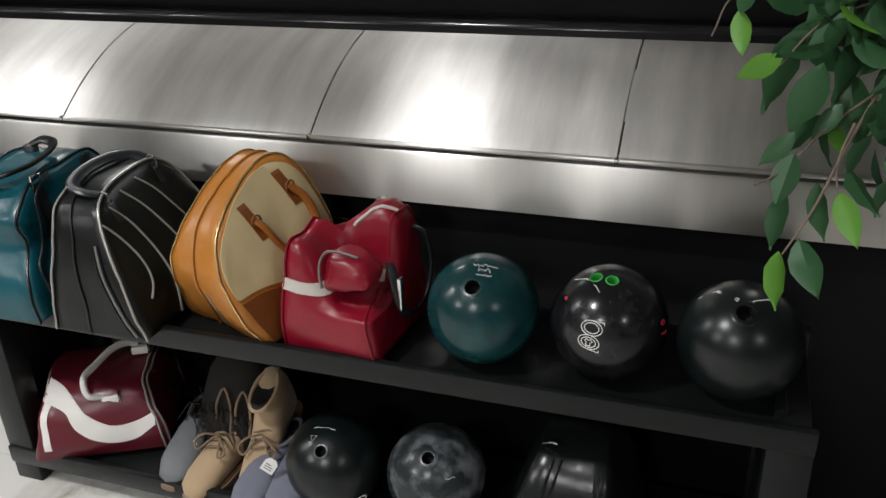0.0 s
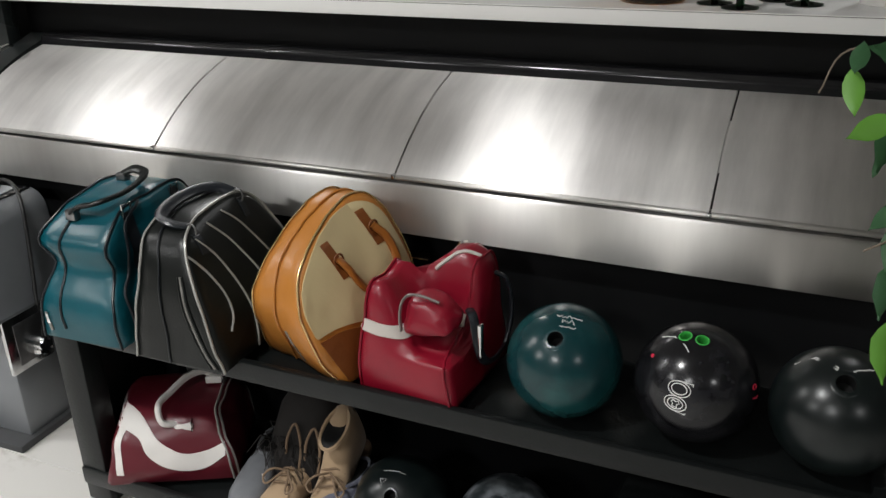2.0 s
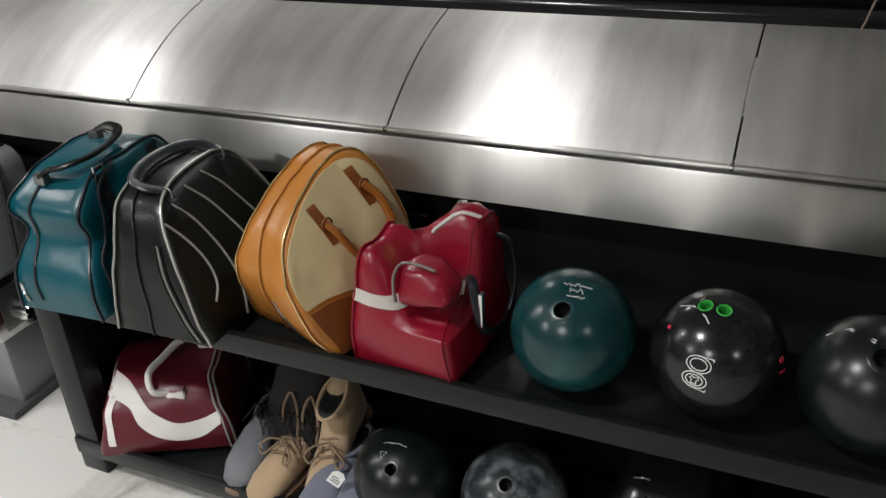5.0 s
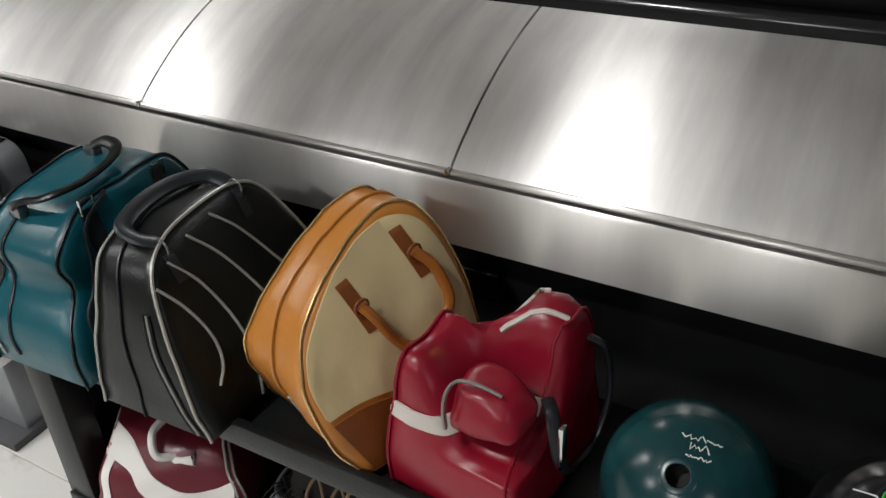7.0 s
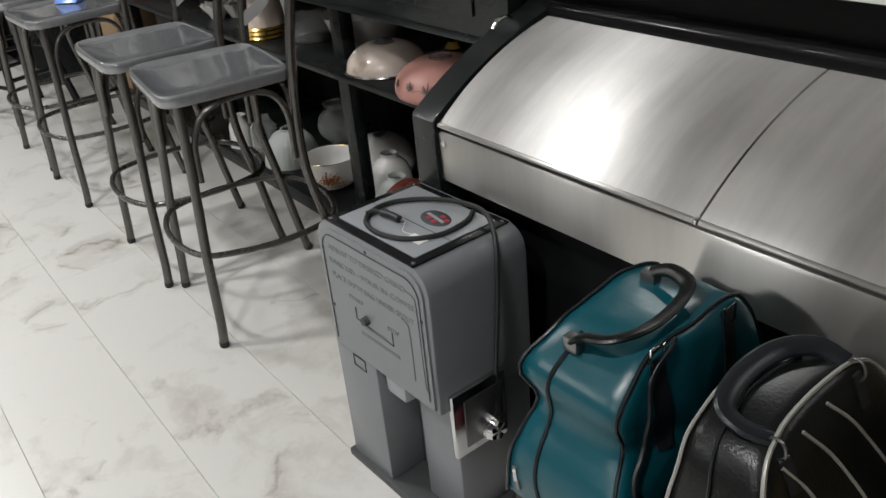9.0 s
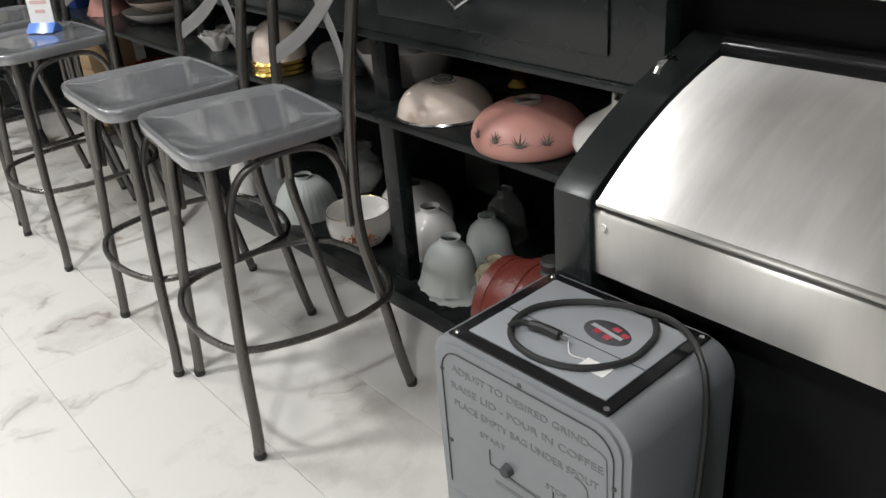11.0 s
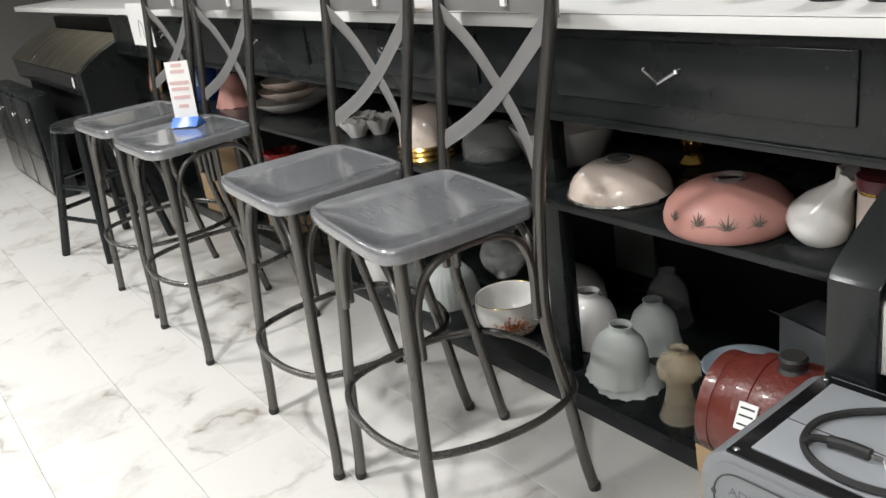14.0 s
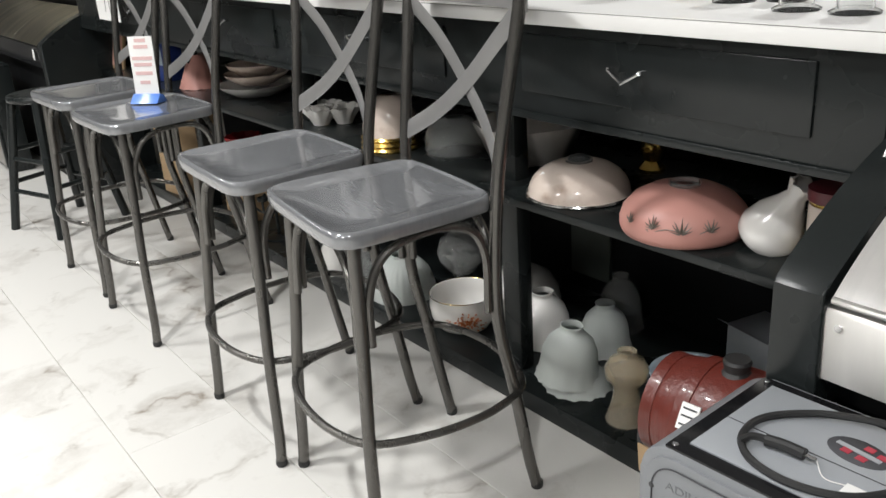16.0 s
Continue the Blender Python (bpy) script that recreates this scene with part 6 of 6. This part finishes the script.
part("sketch", tube(spline([(-0.03, -0.001, -0.02), (-0.02, -0.001, 0.03), (0.0, -0.001, 0.06), (0.03, -0.001, 0.04), (0.035, -0.001, -0.02)]), 0.0012, seg=5), M_INK, card, "fine line drawing")
redc = thing("paper_card", pose(-4.62, 2.2, ZT + 0.002, 62, 0, 0), "small red card standing on the countertop", "paper")
part("sheet", box(-0.03, 0.03, -0.001, 0.001, 0, 0.06, 0), M_LOGO_RED, redc)

# ---- second food bar at the far end ----
far = thing("food_bar", pose(0.045, 0.06, 0.0), "black food bar at the end, curved steel lids tinted with reflections", "food bar")
# Olive tint paints the brown-green reflections into the far lids' steel.
M_TINTED_STEEL = steel("reflection_tinted_steel", (0.74, 0.69, 0.56), 0.42)
for i in range(3):
    shape = [(1.933, 0.815)] + arc + list(reversed(under))
    part("lid", prism(shape, -6.452 - 0.62 * (i + 1) + 0.003, -6.452 - 0.62 * i - 0.003, "x"), M_TINTED_STEEL, far, "curved steel lid, brown-green reflections put into its colour", 50)
part("front_rail", prism(lip, -8.26, -6.452, "x"), M_BLACK_GLOSS, far, "black front strip", 50)
part("end_panel", prism([(y, min(z, 1.06)) for y, z in end_shape], -6.45, -6.375, "x", 0.004), M_BLACK, far, "black painted end panel", 40)
part("back_panel", box(-8.26, -6.45, 2.0, 2.06, 0, 0.69, 0.003), M_BLACK_SOFT, far)
part("plinth", box(-8.26, -6.455, 2.062, 2.38, 0.0, 0.05, 0.002), M_BLACK_SOFT, far, "black plinth")
part("riser", box(-8.26, -6.45, 2.28, 2.34, 0.9, 1.05, 0.002), M_BLACK_SOFT, far)
low = thing("low_cabinet", pose(-7.56, 1.83, 0), "black low cabinet with chrome knobs and steel kick plates", "cabinet")
part("body", box(-0.9, 0.45, 0.0, 0.125, 0.0, 0.66, 0.004), M_BLACK, low)
for i in range(3):
    d = part("door", box(0.0 - 0.44 * i, 0.42 - 0.44 * i, -0.02, 0.0, 0.03, 0.63, 0.004), M_BLACK, low, "black cabinet door")
    part("knob", lathe([(0.0, 0.03), (0.014, 0.026), (0.016, 0.018), (0.006, 0.01), (0.008, 0.0)], 16), M_CHROME, d, "chrome knob", m=pose(0.37 - 0.44 * i, -0.02, 0.52, 90))
    part("kick_plate", box(0.02 - 0.44 * i, 0.40 - 0.44 * i, -0.024, -0.02, 0.04, 0.26, 0.001), M_STEEL_LIP, d, "scuffed metal kick plate")
price_tag(pose(-6.55, 1.985, 0.735, 0, 24, 0), 0.04, 0.06, label="white price tag hanging from the far food bar's rail")

# ---- ficus ----
M_LEAF = material("ficus_leaf", (0.036, 0.106, 0.042), 0.42, grain=0.35, scale=30, bump=0.15, bump_scale=90)
M_LEAF_LT = material("ficus_leaf_light", (0.115, 0.30, 0.035), 0.45, grain=0.25, scale=30)
M_TWIG = material("ficus_twig", (0.21, 0.16, 0.12), 0.7, grain=0.25, scale=60)
fic = thing("ficus_tree", pose(0.92, 1.78, 0), "artificial ficus with drooping green leaves", "plant")
part("pot", lathe([(0.0, 0.0), (0.11, 0.0), (0.12, 0.01), (0.15, 0.24), (0.16, 0.26), (0.15, 0.27), (0.14, 0.25), (0.0, 0.24)], 32), M_BASE, fic, "dark round pot")
part("trunk", tube(spline([(0, 0, 0.2), (0.02, 0.01, 0.6), (-0.02, 0.0, 1.1), (0.0, 0.02, 1.6), (0.01, 0, 1.9)]), 0.018, r_end=0.008), M_TWIG, fic)
O, RX, UY = Vector((0.385, 1.58, 0.779)) - Vector((0.92, 1.78, 0)), Vector((0.94, 0.33, 0)) * 0.88, Vector((-0.15, 0.43, 0.89)) * 0.88
AWAY = Vector((-0.3, 0.84, -0.46))


def spot(a, b, c=0.0):
    return O + RX * a + UY * b + AWAY * c


rl = random.Random(12)


def leaf(p, d, size, mat, roll):
    """One pointed leaf with a folded midrib and a soft droop."""
    d = Vector(d).normalized()
    side = d.cross(AWAY).normalized()
    nrm = side.cross(d)
    side = (side * math.cos(roll) + nrm * math.sin(roll)).normalized()
    nrm = side.cross(d).normalized()
    bm = bmesh.new()
    rows = []
    for t, w in ((0.0, 0.02), (0.12, 0.55), (0.3, 0.95), (0.48, 1.0), (0.66, 0.8), (0.82, 0.42), (0.93, 0.14), (1.0, 0.015)):
        c = p + d * (size * t) - nrm * (0.13 * size * t * t)
        hw = size * 0.225 * w * (1 + 0.07 * math.sin(t * 31 + roll * 9))
        wob = 0.022 * size * math.sin(t * 19 + roll * 5)
        rows.append([bm.verts.new(c - side * hw + nrm * (hw * 0.3 + wob)), bm.verts.new(c), bm.verts.new(c + side * hw + nrm * (hw * 0.3 - wob))])
    for a, b in zip(rows, rows[1:]):
        for k in (0, 1):
            bm.faces.new((a[k], a[k + 1], b[k + 1], b[k]))
    return part("leaf", bm, mat, fic)


root = Vector((-0.02, 0.0, 1.35))
TWIGS = [
    [root, spot(0.28, 0.47, 0.05), spot(0.16, 0.33), spot(0.06, 0.26), spot(-0.02, 0.19), spot(-0.07, 0.165)],
    [spot(0.14, 0.31), spot(0.08, 0.215), spot(0.03, 0.13), spot(-0.01, 0.075), spot(-0.03, 0.05)],
    [spot(0.10, 0.26), spot(0.07, 0.2), spot(0.065, 0.15)],
    [root, spot(0.25, 0.46), spot(0.12, 0.45, -0.02), spot(0.04, 0.42, -0.02), spot(-0.02, 0.36, 0.0)],
    [root, spot(0.22, 0.52, 0.03), spot(0.08, 0.5, 0.05), spot(-0.04, 0.52, 0.1), spot(-0.085, 0.45, 0.12)],
    [root, spot(0.3, 0.42, -0.04), spot(0.2, 0.36, -0.05), spot(0.14, 0.27, -0.05), spot(0.13, 0.2, -0.04)],
    [root, spot(0.24, 0.58), spot(0.12, 0.53, -0.03), spot(0.05, 0.5, -0.03)],
]
for tw in TWIGS:
    part("twig", tube(spline(tw, 6), 0.003, seg=6, r_end=0.0014), M_TWIG, fic)
LEAVES = [(-0.035, 0.055, -0.15, -1, 0.085, 1), (-0.005, 0.075, 0.12, -1, 0.095, 0), (-0.02, 0.15, -0.35, -1, 0.085, 0), (0.035, 0.165, 0.0, -1, 0.085, 0), (0.065, 0.148, 0.25, -1, 0.085, 1),
          (0.09, 0.19, 0.3, -1, 0.085, 0), (-0.005, 0.215, -0.35, -0.9, 0.085, 0), (0.0, 0.25, -0.7, -0.7, 0.07, 0), (-0.015, 0.375, -0.85, -0.35, 0.075, 1), (0.02, 0.40, -0.5, -0.75, 0.12, 0),
          (0.05, 0.36, -0.45, -0.8, 0.12, 0), (-0.083, 0.455, 0.05, -1, 0.07, 1), (-0.06, 0.50, -0.4, -1, 0.06, 0), (0.06, 0.47, -0.9, 0.1, 0.11, 0), (0.09, 0.43, -0.8, -0.4, 0.12, 0), (0.13, 0.40, -0.6, -0.8, 0.11, 0), (0.10, 0.35, 0.1, -1, 0.12, 0), (0.16, 0.33, 0.2, -1, 0.12, 0), (0.17, 0.30, -0.1, -1, 0.11, 1), (0.15, 0.46, -0.3, 0.7, 0.1, 0)]
for a, b, da, db, size, lt in LEAVES:
    leaf(spot(a, b, rl.uniform(-0.01, 0.01)), RX * da + UY * db + AWAY * rl.uniform(-0.25, 0.25), size, M_LEAF_LT if lt else M_LEAF, rl.uniform(-0.6, 0.6))
for tw in (TWIGS[0][:4], TWIGS[3][:4], TWIGS[5], TWIGS[6], TWIGS[5][:4], TWIGS[6], TWIGS[3][:4], TWIGS[0][:3], TWIGS[4][:3], TWIGS[6]):
    pts = spline(tw, 6)
    for p in pts[4:]:
        if rl.random() < 0.9:
            q = p + RX * rl.uniform(-0.03, 0.03) + UY * rl.uniform(-0.03, 0.03) + AWAY * rl.uniform(-0.04, 0.04)
            leaf(q, RX * rl.uniform(-0.9, 0.5) + UY * rl.uniform(-1, -0.2) + AWAY * rl.uniform(-0.4, 0.4), rl.uniform(0.065, 0.095), M_LEAF_LT if rl.random() < 0.12 else M_LEAF, rl.uniform(-0.9, 0.9))
plant2 = thing("leafy_plant", pose(-8.0, 2.5, ZT), "bright green leafy plant on the far counter", "plant")
part("pot", lathe([(0.0, 0.0), (0.06, 0.0), (0.075, 0.09), (0.0, 0.09)], 24), M_BASE, plant2)
fol = bmesh.new()
for i in range(60):
    c = Vector((rl.gauss(0, 0.07), rl.gauss(-0.03, 0.07), 0.12 + abs(rl.gauss(0, 0.06))))
    e = Vector((rl.uniform(-1, 1), rl.uniform(-1, 1), rl.uniform(-0.6, 0.6))).normalized() * 0.05
    f = e.cross(Vector((0, 0, 1))).normalized() * 0.02
    fol.faces.new([fol.verts.new(c), fol.verts.new(c + e * 0.5 + f), fol.verts.new(c + e), fol.verts.new(c + e * 0.5 - f)])
part("foliage", fol, M_LEAF_LT, plant2)

# ---- floor tiles ----
TL, TW = 5.24, 0.3265
tile_bm = box(-TL / 2 + 0.0004, TL / 2 - 0.0004, -TW / 2 + 0.0007, TW / 2 - 0.0007, -0.012, 0.0, 0.0012, 1)
tile_mesh = mesh_of("tile", tile_bm, M_FLOOR, 30)
rest = bmesh.new()
for j in range(-17, 15):
    for i in range(-2, 2):
        x, y = i * TL - 0.9 + 1.75 * (j % 3), 1.34 + TW * (j + 0.5)
        if -9 <= j <= 5:
            ob = new("tile", tile_mesh)
            ob.parent = floor
            ob.matrix_basis = pose(x, y, 0)
        else:
            box(x - TL / 2 + 0.0011, x + TL / 2 - 0.0011, y - TW / 2 + 0.0011, y + TW / 2 - 0.0011, -0.012, 0.0, 0, bm=rest)
tagged(part("outer_tiles", rest, M_FLOOR, floor), kind="stuff")
